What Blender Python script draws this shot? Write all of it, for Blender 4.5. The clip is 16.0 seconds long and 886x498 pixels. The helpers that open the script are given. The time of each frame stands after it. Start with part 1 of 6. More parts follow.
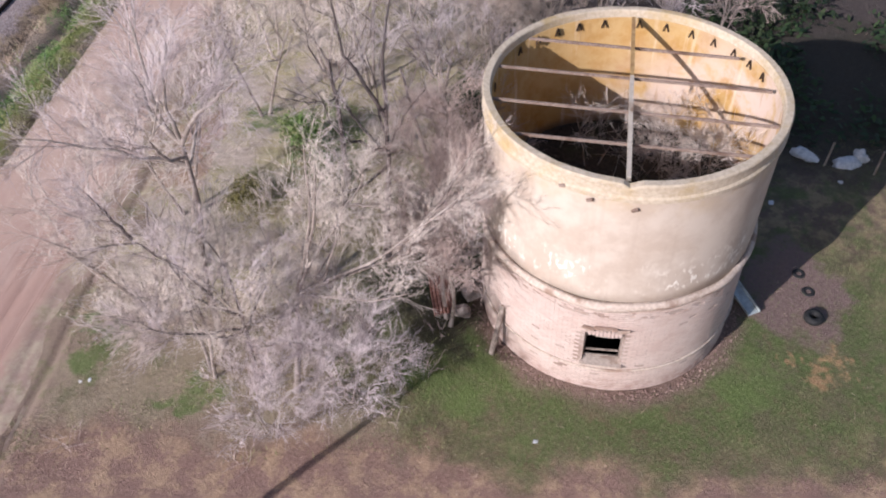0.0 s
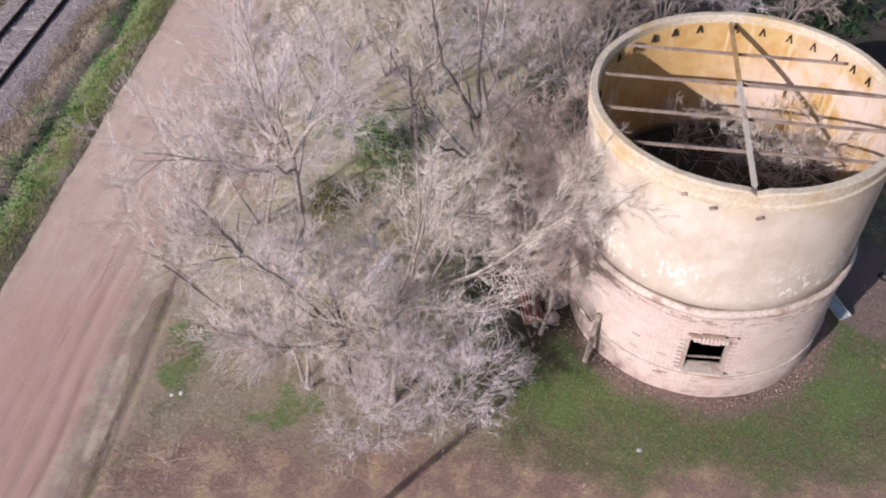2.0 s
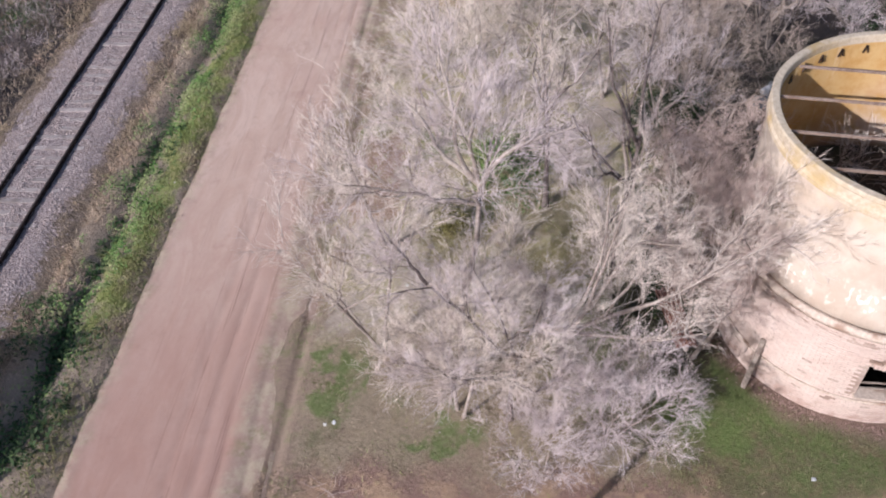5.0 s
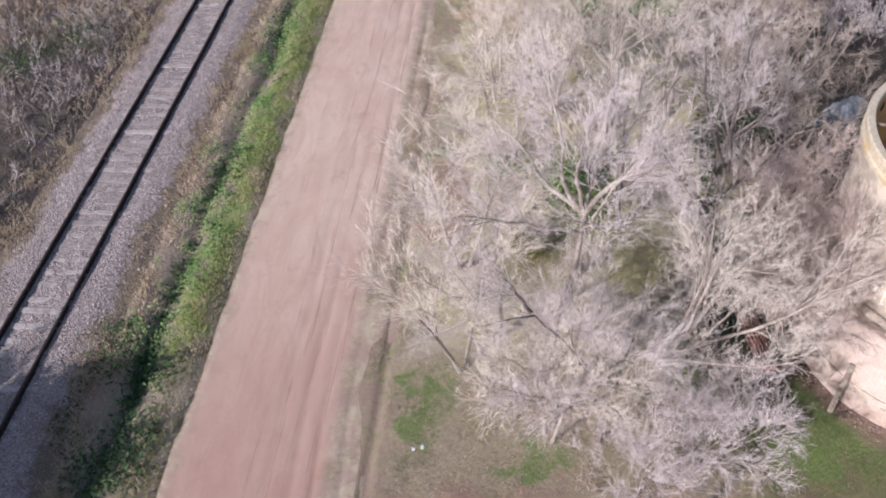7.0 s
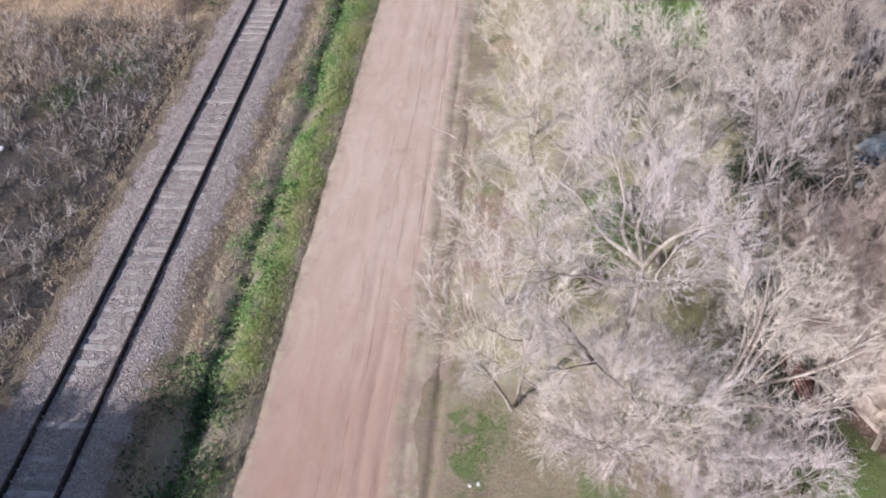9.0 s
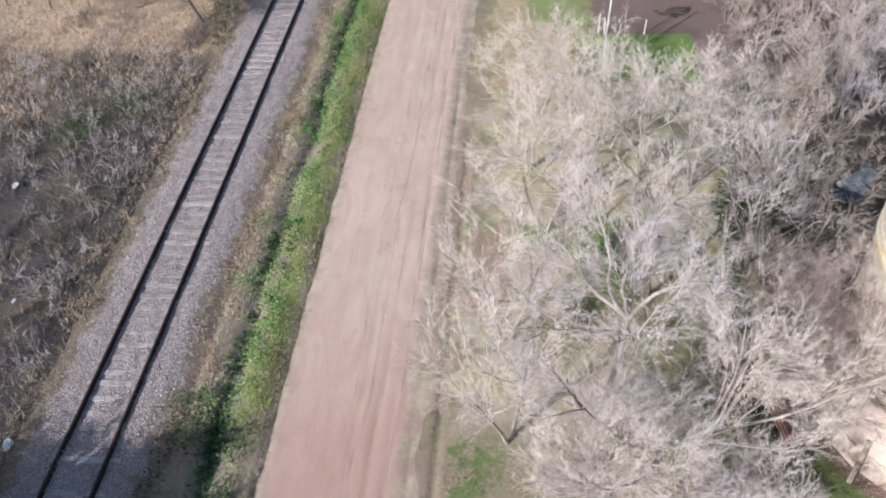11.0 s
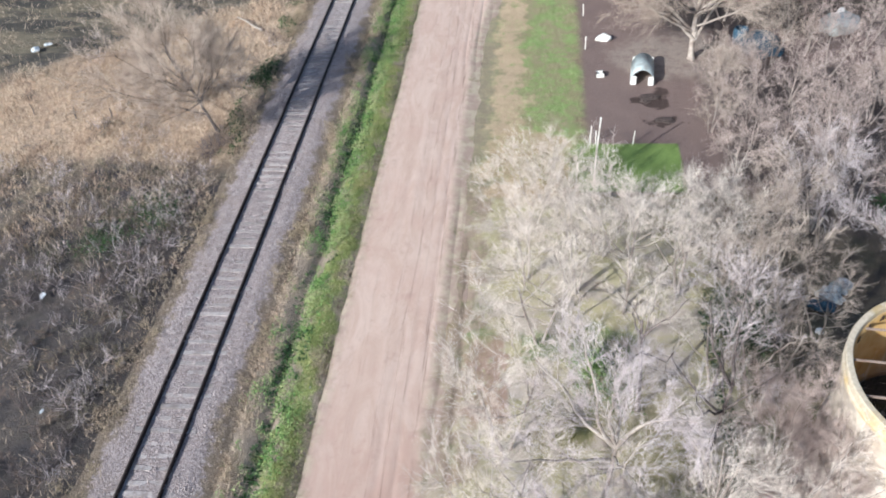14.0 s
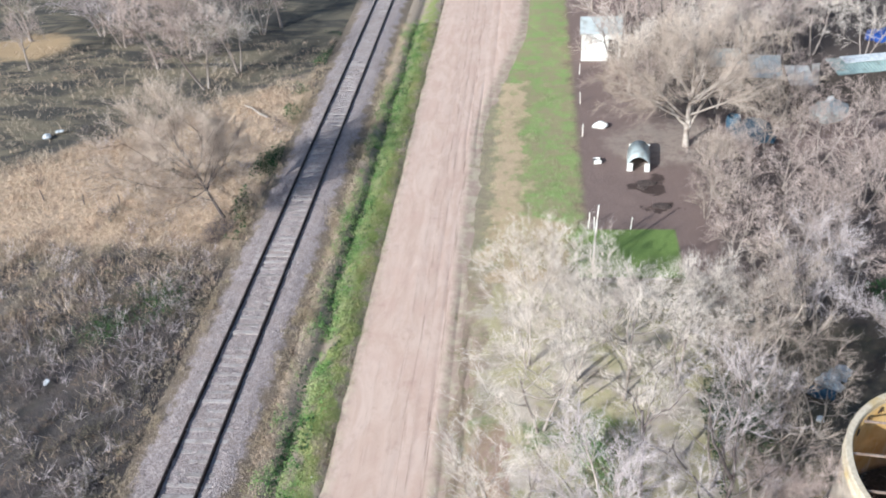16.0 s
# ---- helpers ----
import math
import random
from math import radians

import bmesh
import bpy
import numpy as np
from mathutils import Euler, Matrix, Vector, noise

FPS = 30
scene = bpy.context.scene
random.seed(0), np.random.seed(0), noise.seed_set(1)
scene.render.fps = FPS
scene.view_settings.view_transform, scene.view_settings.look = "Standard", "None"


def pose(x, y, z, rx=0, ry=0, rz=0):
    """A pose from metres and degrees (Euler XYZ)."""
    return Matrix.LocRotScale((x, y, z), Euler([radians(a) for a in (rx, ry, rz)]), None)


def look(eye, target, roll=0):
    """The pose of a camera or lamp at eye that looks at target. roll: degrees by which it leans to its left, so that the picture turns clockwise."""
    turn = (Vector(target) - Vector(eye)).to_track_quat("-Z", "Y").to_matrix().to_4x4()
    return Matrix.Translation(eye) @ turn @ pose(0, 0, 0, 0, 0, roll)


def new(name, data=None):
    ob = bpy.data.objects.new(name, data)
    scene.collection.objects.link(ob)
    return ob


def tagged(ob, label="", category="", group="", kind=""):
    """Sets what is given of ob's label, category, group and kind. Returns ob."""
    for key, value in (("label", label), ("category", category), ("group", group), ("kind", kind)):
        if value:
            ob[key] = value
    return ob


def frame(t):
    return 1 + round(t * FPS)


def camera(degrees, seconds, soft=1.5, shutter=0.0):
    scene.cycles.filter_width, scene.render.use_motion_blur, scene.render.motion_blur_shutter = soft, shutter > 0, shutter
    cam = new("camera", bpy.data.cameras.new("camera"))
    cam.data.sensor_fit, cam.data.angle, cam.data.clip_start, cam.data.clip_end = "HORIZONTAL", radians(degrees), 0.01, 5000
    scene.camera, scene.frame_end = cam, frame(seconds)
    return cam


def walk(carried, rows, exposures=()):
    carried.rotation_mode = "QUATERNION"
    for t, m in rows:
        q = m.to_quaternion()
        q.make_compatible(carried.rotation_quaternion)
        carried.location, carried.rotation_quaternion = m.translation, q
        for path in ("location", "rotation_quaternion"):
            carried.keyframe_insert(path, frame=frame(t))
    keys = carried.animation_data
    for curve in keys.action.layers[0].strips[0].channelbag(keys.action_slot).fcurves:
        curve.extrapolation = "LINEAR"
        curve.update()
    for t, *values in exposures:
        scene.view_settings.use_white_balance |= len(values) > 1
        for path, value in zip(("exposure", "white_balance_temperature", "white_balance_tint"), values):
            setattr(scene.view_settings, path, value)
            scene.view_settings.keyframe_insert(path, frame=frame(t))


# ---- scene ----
cam = camera(55.8, 16.0, soft=2.0)
PATH = [
    (0, (25.839, -16.832, 19.977), (25.65, -15.453, 18.541), -2.6),
    (0.5, (25.231, -16.894, 19.981), (25.049, -15.513, 18.546), -2.6),
    (1, (24.455, -16.851, 20.032), (24.279, -15.472, 18.594), -2.7),
    (1.5, (23.669, -16.871, 20.072), (23.497, -15.49, 18.635), -2.6),
    (2, (22.94, -16.829, 20.123), (22.766, -15.448, 18.687), -2.8),
    (2.5, (22.154, -16.789, 20.125), (21.986, -15.406, 18.69), -2.7),
    (3, (21.371, -16.726, 20.186), (21.206, -15.344, 18.75), -2.7),
    (3.5, (20.631, -16.639, 20.197), (20.462, -15.256, 18.762), -2.9),
    (4, (19.822, -16.565, 20.237), (19.657, -15.183, 18.801), -2.8),
    (6.5, (16.664, -16.291, 20.89), (16.474, -14.906, 19.459), -3.9),
    (7, (16.104, -16.409, 21.011), (15.914, -15.012, 19.592), -3.7),
    (7.5, (15.631, -16.446, 21.311), (15.436, -15.046, 19.896), -3.9),
    (8, (15.173, -16.441, 21.626), (14.973, -15.036, 20.217), -4.0),
    (8.5, (14.824, -16.41, 22.011), (14.618, -15.004, 20.605), -4.2),
    (9, (14.711, -16.389, 22.444), (14.506, -14.981, 21.039), -4.2),
    (11.5, (14.918, -16.419, 25.009), (14.712, -15.011, 23.603), -4.5),
    (12, (14.959, -16.485, 25.509), (14.751, -15.072, 24.108), -4.6),
    (12.5, (14.988, -16.49, 26.097), (14.779, -15.066, 24.708), -4.7),
    (13, (15.073, -16.562, 26.708), (14.861, -15.111, 25.347), -4.7),
    (13.5, (15.081, -16.581, 27.271), (14.868, -15.102, 25.942), -4.6),
    (14, (15.037, -16.615, 27.764), (14.826, -15.109, 26.465), -4.5),
    (14.5, (15.014, -16.582, 28.172), (14.803, -15.048, 26.906), -4.4),
    (15, (15.019, -16.611, 28.478), (14.807, -15.047, 27.25), -4.4),
    (15.5, (15.082, -16.644, 28.59), (14.867, -15.054, 27.395), -4.4),
    (16, (15.063, -16.662, 28.642), (14.849, -15.047, 27.481), -4.3),
]
walk(cam, [(t, look(eye, target, roll)) for t, eye, target, roll in PATH],
     exposures=[(0.0, 0.02, 5980, 19), (3.5, -0.07, 5980, 18), (7.0, 0.15, 5900, 15), (9.0, 0.22, 5850, 11), (12.5, 0.36, 5740, 6), (16.0, 0.52, 5680, 3)])

# ---- sky, sun ----
SUN_TO = Vector((0.59, 0.664, -0.455)).normalized()     # the way the light travels
world = bpy.data.worlds.new("sky")
scene.world = world
world.use_nodes = True
wn = world.node_tree
sky = wn.nodes.new("ShaderNodeTexSky")
sky.sky_type, sky.sun_disc = "NISHITA", False
sky.sun_elevation = math.asin(-SUN_TO.z)
sky.sun_rotation = math.atan2(-SUN_TO.x, -SUN_TO.y)
sky.air_density, sky.dust_density = 1.0, 1.5
bg = wn.nodes["Background"]
bg.inputs["Strength"].default_value = 0.10
wn.links.new(sky.outputs["Color"], bg.inputs["Color"])
sun_data = bpy.data.lights.new("sun", "SUN")
sun_data.energy, sun_data.angle, sun_data.color = 5.0, radians(0.55), (1.0, 0.945, 0.88)
sun = new("sun", sun_data)
sun.matrix_world = Matrix.Translation((0, 0, 60)) @ SUN_TO.to_track_quat("-Z", "Y").to_matrix().to_4x4()


# ---- material tools ----
class Nodes:
    """Short words for the shader nodes of one material."""

    def __init__(self, name):
        self.mat = bpy.data.materials.new(name)
        self.mat.use_nodes = True
        self.tree = self.mat.node_tree
        self.bsdf = self.tree.nodes["Principled BSDF"]
        self.pos = self.tree.nodes.new("ShaderNodeNewGeometry").outputs["Position"]

    def put(self, socket, value):
        if isinstance(value, bpy.types.NodeSocket):
            self.tree.links.new(value, socket)
        elif isinstance(value, (tuple, list)) and len(value) == 3 and len(socket.default_value) == 4:
            socket.default_value = (*value, 1.0)
        else:
            socket.default_value = value

    def noise(self, scale, detail=4.0, rough=0.6, vector=None, stretch=None, distort=0.0):
        n = self.tree.nodes.new("ShaderNodeTexNoise")
        n.inputs["Scale"].default_value, n.inputs["Detail"].default_value = scale, detail
        n.inputs["Roughness"].default_value, n.inputs["Distortion"].default_value = rough, distort
        source = vector or self.pos
        if stretch:
            m = self.tree.nodes.new("ShaderNodeMapping")
            m.inputs["Scale"].default_value = stretch
            self.tree.links.new(source, m.inputs["Vector"])
            source = m.outputs["Vector"]
        self.tree.links.new(source, n.inputs["Vector"])
        return n.outputs["Fac"]

    def cells(self, scale, out="Color", vector=None):
        n = self.tree.nodes.new("ShaderNodeTexVoronoi")
        n.inputs["Scale"].default_value = scale
        self.tree.links.new(vector or self.pos, n.inputs["Vector"])
        return n.outputs[out]

    def ramp(self, fac, low, high, a=0.0, b=1.0):
        n = self.tree.nodes.new("ShaderNodeMapRange")
        n.interpolation_type = "SMOOTHSTEP"
        for key, value in (("Value", fac), ("From Min", low), ("From Max", high), ("To Min", a), ("To Max", b)):
            self.put(n.inputs[key], value)
        return n.outputs["Result"]

    def calc(self, op, a, b=0.0):
        n = self.tree.nodes.new("ShaderNodeMath")
        n.operation = op
        self.put(n.inputs[0], a)
        self.put(n.inputs[1], b)
        return n.outputs[0]

    def mix(self, fac, a, b):
        n = self.tree.nodes.new("ShaderNodeMix")
        n.data_type = "RGBA"
        self.put(n.inputs[0], fac)
        self.put(n.inputs[6], a)
        self.put(n.inputs[7], b)
        return n.outputs[2]

    def xyz(self):
        n = self.tree.nodes.new("ShaderNodeSeparateXYZ")
        self.tree.links.new(self.pos, n.inputs[0])
        return n.outputs

    def random(self):
        return self.tree.nodes.new("ShaderNodeObjectInfo").outputs["Random"]

    def island(self):
        return self.tree.nodes.new("ShaderNodeNewGeometry").outputs["Random Per Island"]

    def bump(self, height, strength=0.5, distance=0.02):
        n = self.tree.nodes.new("ShaderNodeBump")
        n.inputs["Strength"].default_value, n.inputs["Distance"].default_value = strength, distance
        self.tree.links.new(height, n.inputs["Height"])
        self.tree.links.new(n.outputs["Normal"], self.bsdf.inputs["Normal"])

    def done(self, colour, rough=0.9, metal=0.0, specular=0.3):
        self.put(self.bsdf.inputs["Base Color"], colour)
        self.put(self.bsdf.inputs["Roughness"], rough)
        self.bsdf.inputs["Metallic"].default_value = metal
        self.bsdf.inputs["Specular IOR Level"].default_value = specular
        return self.mat


def plain(name, a, b, c=None, big=0.8, small=9.0, rough=0.85, metal=0.0, bump=0.3, depth=0.01, specular=0.3, vary=0.0):
    """A surface of two or three tones mixed by a coarse and a fine noise."""
    k = Nodes(name)
    col = k.mix(k.ramp(k.noise(small), 0.35, 0.65), a, b)
    if c:
        col = k.mix(k.ramp(k.noise(big, 5.0), 0.48, 0.68), col, c)
    if vary:
        col = k.mix(k.calc("MULTIPLY", k.random(), vary), col, tuple(0.45 * v for v in a))
    k.bump(k.noise(small * 2.5), bump, depth)
    return k.done(col, rough, metal, specular)


def leafy(name, a, b, c, rough=0.8, patch=0.35):
    """Blades, leaves and twigs: a tone for each piece, and drifts over the ground."""
    k = Nodes(name)
    col = k.mix(k.island(), a, b)
    col = k.mix(k.ramp(k.noise(patch, 3.0), 0.4, 0.65), col, c)
    return k.done(col, rough, 0.0, 0.2)


def ground_material():
    k = Nodes("ground_soil_and_grass")
    x, y, _ = k.xyz()
    wob = k.calc("MULTIPLY", k.calc("SUBTRACT", k.noise(0.55, 5.0, 0.65), 0.5), 5.0)
    wx = k.calc("ADD", x, wob)
    wy = k.calc("ADD", y, k.calc("MULTIPLY", k.calc("SUBTRACT", k.noise(0.43, 5.0, 0.65), 0.5), 5.0))

    def box(x0, x1, y0, y1, soft=0.8, sharp=False):
        u, v = (x, y) if sharp else (wx, wy)
        m = k.calc("MULTIPLY", k.ramp(u, x0 - soft, x0 + soft), k.ramp(u, x1 - soft, x1 + soft, 1.0, 0.0))
        return k.calc("MULTIPLY", m, k.calc("MULTIPLY", k.ramp(v, y0 - soft, y0 + soft), k.ramp(v, y1 - soft, y1 + soft, 1.0, 0.0)))

    def spot(px, py, rx, ry):
        dx = k.calc("DIVIDE", k.calc("SUBTRACT", wx, px), rx)
        dy = k.calc("DIVIDE", k.calc("SUBTRACT", wy, py), ry)
        return k.ramp(k.calc("ADD", k.calc("MULTIPLY", dx, dx), k.calc("MULTIPLY", dy, dy)), 0.5, 1.3, 1.0, 0.0)

    fine = k.noise(7.0, 6.0, 0.75)
    mid = k.noise(1.3, 5.0, 0.7)
    soil = k.mix(fine, (0.115, 0.078, 0.058), (0.25, 0.18, 0.14))
    dry = k.mix(k.noise(11.0, 5.0, 0.8), (0.20, 0.155, 0.09), (0.46, 0.36, 0.22))
    grass = k.mix(k.ramp(k.noise(0.9, 5.0, 0.7), 0.42, 0.62, 0.0, 0.75), k.mix(k.noise(9.0, 5.0, 0.8), (0.06, 0.085, 0.03), (0.18, 0.225, 0.085)), k.mix(k.noise(9.0, 5.0, 0.8), (0.085, 0.075, 0.045), (0.24, 0.205, 0.125)))
    green2 = k.mix(k.noise(12.0, 4.0, 0.7), (0.085, 0.135, 0.04), (0.20, 0.25, 0.09))
    col = k.mix(k.ramp(mid, 0.42, 0.62), soil, dry)
    col = k.mix(k.calc("MULTIPLY", k.ramp(k.noise(0.6, 4.0), 0.47, 0.6, 0.0, 0.75), box(11.5, 60, -30, 24)), col, grass)
    litter = k.mix(k.noise(8.0, 6.0, 0.8), (0.40, 0.325, 0.26), (0.70, 0.60, 0.505))
    litter = k.mix(k.ramp(k.noise(0.5, 5.0, 0.7), 0.42, 0.60, 0.0, 0.8), litter, k.mix(k.noise(10.0, 5.0, 0.8), (0.33, 0.29, 0.14), (0.62, 0.54, 0.32)))
    col = k.mix(k.calc("MULTIPLY", box(11.8, 24.5, -1.2, 20, 1.2), k.ramp(k.noise(0.9, 5.0, 0.7), 0.30, 0.52, 0.45, 0.95)), col, litter)
    col = k.mix(k.calc("MULTIPLY", box(11.5, 23.0, -6.5, -0.5, 0.9), k.ramp(k.noise(0.8, 6.0, 0.75), 0.36, 0.52, 0.35, 0.95)), col, k.mix(fine, (0.22, 0.175, 0.12), (0.45, 0.365, 0.26)))
    # reddish bare foreground, and tan grass along it
    red = k.mix(fine, (0.19, 0.115, 0.092), (0.38, 0.25, 0.205))
    col = k.mix(box(10.5, 60, -40, -5.2), col, red)
    tan = k.mix(fine, (0.34, 0.24, 0.15), (0.64, 0.49, 0.33))
    col = k.mix(k.calc("MULTIPLY", k.ramp(mid, 0.44, 0.62), box(11, 60, -8.6, -5.3, 0.5)), col, k.mix(fine, (0.30, 0.195, 0.125), (0.56, 0.40, 0.275)))
    # green ring round the tower, and dull soil where it thins out
    col = k.mix(k.calc("MULTIPLY", spot(29.0, -0.6, 9.5, 5.2), k.ramp(fine, 0.25, 0.6, 0.55, 1.0)), col, grass)
    col = k.mix(k.calc("MULTIPLY", spot(29.0, -2.6, 9.0, 3.6), k.ramp(k.noise(1.5, 6.0, 0.75), 0.50, 0.66, 0.0, 0.75)), col, k.mix(fine, (0.11, 0.085, 0.05), (0.27, 0.205, 0.13)))
    col = k.mix(k.calc("MULTIPLY", spot(24.6, -2.4, 1.7, 1.6), k.ramp(mid, 0.35, 0.6, 0.35, 0.95)), col, green2)
    col = k.mix(k.calc("MULTIPLY", spot(32.4, -2.0, 1.3, 1.2), k.ramp(mid, 0.35, 0.6, 0.2, 0.8)), col, green2)
    col = k.mix(k.calc("MULTIPLY", spot(34.6, -1.7, 0.5, 1.1), k.ramp(mid, 0.42, 0.58)), col, k.mix(fine, (0.28, 0.17, 0.085), (0.52, 0.34, 0.19)))
    col = k.mix(spot(34.0, 1.5, 1.5, 2.3), col, k.mix(fine, (0.17, 0.115, 0.10), (0.30, 0.215, 0.19)))
    # rubble skirt at the wall
    dx, dy = k.calc("SUBTRACT", x, 28.35), k.calc("SUBTRACT", y, 0.85)
    ring = k.calc("SQRT", k.calc("ADD", k.calc("MULTIPLY", dx, dx), k.calc("MULTIPLY", dy, dy)))
    col = k.mix(k.ramp(k.calc("ADD", ring, k.calc("MULTIPLY", wob, 0.3)), 3.9, 4.6, 1.0, 0.0), col, k.mix(fine, (0.14, 0.09, 0.07), (0.36, 0.26, 0.21)))
    # green patches between the trees
    for px, py, rx, ry in ((13.3, -2.1, 0.8, 1.3), (16.5, -4.1, 1.2, 0.7), (18.4, 9.2, 1.3, 1.2), (16.6, 4.9, 1.0, 1.3), (17.6, 7.6, 0.9, 0.9), (12.7, 8.6, 0.7, 1.4), (15.6, 8.8, 1.0, 1.0)):
        col = k.mix(k.calc("MULTIPLY", spot(px, py, rx, ry), k.ramp(k.noise(1.1, 5.0, 0.75), 0.36, 0.56, 0.1, 0.85)), col, green2)
    for px, py, rx, ry in ((16.4, 4.2, 1.2, 2.0), (19.2, 5.6, 1.2, 1.4), (20.4, 3.4, 1.4, 1.6)):
        col = k.mix(k.calc("MULTIPLY", spot(px, py, rx, ry), 0.7), col, k.mix(fine, (0.17, 0.145, 0.06), (0.30, 0.26, 0.12)))
    # dark soil west of the tower, with the trees' shade painted into it
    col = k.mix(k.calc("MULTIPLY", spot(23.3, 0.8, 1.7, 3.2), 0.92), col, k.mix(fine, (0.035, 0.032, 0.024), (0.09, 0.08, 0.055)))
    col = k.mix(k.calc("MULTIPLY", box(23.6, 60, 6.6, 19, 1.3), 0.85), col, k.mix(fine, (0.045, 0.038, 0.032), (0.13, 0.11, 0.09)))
    col = k.mix(k.calc("MULTIPLY", box(10.8, 12.5, -20, 21, 0.3), k.ramp(mid, 0.35, 0.6, 0.95, 0.55)), col, k.mix(fine, (0.19, 0.13, 0.10), (0.44, 0.335, 0.26)))
    col = k.mix(k.calc("MULTIPLY", spot(13.1, 7.0, 0.75, 2.6), 0.85), col, k.mix(fine, (0.30, 0.185, 0.14), (0.50, 0.345, 0.27)))
    col = k.mix(k.calc("MULTIPLY", box(11.6, 12.3, -20, 21, 0.25), k.ramp(mid, 0.5, 0.62, 0.0, 0.45)), col, k.mix(fine, (0.10, 0.13, 0.045), (0.24, 0.26, 0.11)))
    # ground behind the tower painted near black to deepen the shade there
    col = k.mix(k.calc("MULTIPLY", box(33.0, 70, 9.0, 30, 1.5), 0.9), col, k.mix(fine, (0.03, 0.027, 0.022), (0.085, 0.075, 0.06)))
    # lawn beside the lane, the trodden pen, the bright strip
    lawn = k.mix(k.calc("MULTIPLY", k.ramp(k.noise(0.5, 4.0), 0.44, 0.62), k.ramp(wx, 13.2, 15.4, 1.0, 0.2)), k.mix(k.noise(12.0, 4.0, 0.7), (0.15, 0.235, 0.07), (0.37, 0.44, 0.175)), dry)
    lawn = k.mix(k.ramp(k.noise(0.7, 7.0, 0.8), 0.42, 0.58, 0.0, 0.85), lawn, k.mix(fine, (0.22, 0.17, 0.10), (0.42, 0.34, 0.22)))
    col = k.mix(box(12.2, 18.2, 21.5, 70, 0.7), col, lawn)
    col = k.mix(k.calc("MULTIPLY", box(13.6, 17.2, 19.5, 26.5, 0.5), 0.85), col, tan)
    col = k.mix(k.calc("MULTIPLY", box(12.4, 14.3, 20, 46, 0.35), k.ramp(mid, 0.30, 0.48)), col, tan)
    col = k.mix(k.calc("MULTIPLY", box(10.7, 12.3, 20, 70, 0.4), 0.6), col, k.mix(fine, (0.22, 0.19, 0.12), (0.42, 0.36, 0.25)))
    col = k.mix(box(18.2, 60, 20.5, 90, 0.35, True), col, k.mix(fine, (0.145, 0.10, 0.086), (0.275, 0.20, 0.178)))
    col = k.mix(box(17.6, 23.4, 20.5, 25.2, 0.12, True), col, k.mix(k.noise(5.0, 6.0, 0.8), (0.13, 0.205, 0.05), (0.29, 0.38, 0.12)))
    for px, py, rx, ry in ((22.4, 30.2, 1.0, 0.9), (23.0, 27.6, 1.1, 0.6)):
        col = k.mix(k.calc("MULTIPLY", spot(px, py, rx, ry), 0.8), col, (0.045, 0.03, 0.026))
    # ground round the shacks painted very dark, its shade put into the colour
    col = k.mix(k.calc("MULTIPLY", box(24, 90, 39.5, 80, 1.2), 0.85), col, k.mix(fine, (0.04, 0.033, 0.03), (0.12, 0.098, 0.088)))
    col = k.mix(k.calc("MULTIPLY", spot(24.5, 36.0, 4.5, 3.5), k.ramp(mid, 0.35, 0.55, 0.2, 0.8)), col, k.mix(fine, (0.24, 0.185, 0.15), (0.46, 0.38, 0.32)))
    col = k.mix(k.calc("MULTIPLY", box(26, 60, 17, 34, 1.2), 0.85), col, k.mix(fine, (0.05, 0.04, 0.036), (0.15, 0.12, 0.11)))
    # west of the rails: tan grass with scrub floor, partly darkened as shade
    west = k.mix(k.ramp(k.noise(0.45, 6.0, 0.7), 0.42, 0.58), k.mix(fine, (0.045, 0.04, 0.042), (0.14, 0.12, 0.12)), k.mix(fine, (0.20, 0.155, 0.11), (0.42, 0.335, 0.245)))
    west = k.mix(k.ramp(k.noise(0.7, 5.0, 0.7), 0.54, 0.66, 0.0, 0.7), west, k.mix(fine, (0.06, 0.07, 0.035), (0.16, 0.165, 0.09)))
    # near floor darkened further, shading and vignette put into its colour
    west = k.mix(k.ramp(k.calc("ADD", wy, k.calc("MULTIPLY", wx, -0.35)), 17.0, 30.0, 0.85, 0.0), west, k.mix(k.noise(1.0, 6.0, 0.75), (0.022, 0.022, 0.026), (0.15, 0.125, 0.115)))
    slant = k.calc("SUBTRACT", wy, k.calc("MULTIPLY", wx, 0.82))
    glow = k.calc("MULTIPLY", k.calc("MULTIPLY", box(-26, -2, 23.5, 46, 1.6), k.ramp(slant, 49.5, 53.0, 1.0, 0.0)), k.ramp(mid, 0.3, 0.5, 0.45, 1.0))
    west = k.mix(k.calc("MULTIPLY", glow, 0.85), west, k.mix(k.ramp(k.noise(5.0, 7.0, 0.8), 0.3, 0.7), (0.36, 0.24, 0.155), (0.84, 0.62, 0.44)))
    west = k.mix(k.ramp(k.noise(0.8, 6.0, 0.75), 0.52, 0.66, 0.0, 0.6), west, k.mix(fine, (0.16, 0.105, 0.08), (0.36, 0.255, 0.19)))
    # far west ground: dark streaks with unseen trees' shadow painted into the colour
    band = k.noise(1.0, 5.0, 0.65, stretch=(0.14, 0.5, 1.0), distort=0.8)
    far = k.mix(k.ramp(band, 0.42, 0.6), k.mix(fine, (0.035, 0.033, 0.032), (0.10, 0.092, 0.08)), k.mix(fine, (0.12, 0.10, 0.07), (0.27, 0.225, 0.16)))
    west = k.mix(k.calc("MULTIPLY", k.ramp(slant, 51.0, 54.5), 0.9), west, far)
    west = k.mix(k.calc("MULTIPLY", spot(-33.5, 56.5, 4.5, 3.5), 0.85), west, k.mix(fine, (0.30, 0.20, 0.11), (0.60, 0.43, 0.26)))
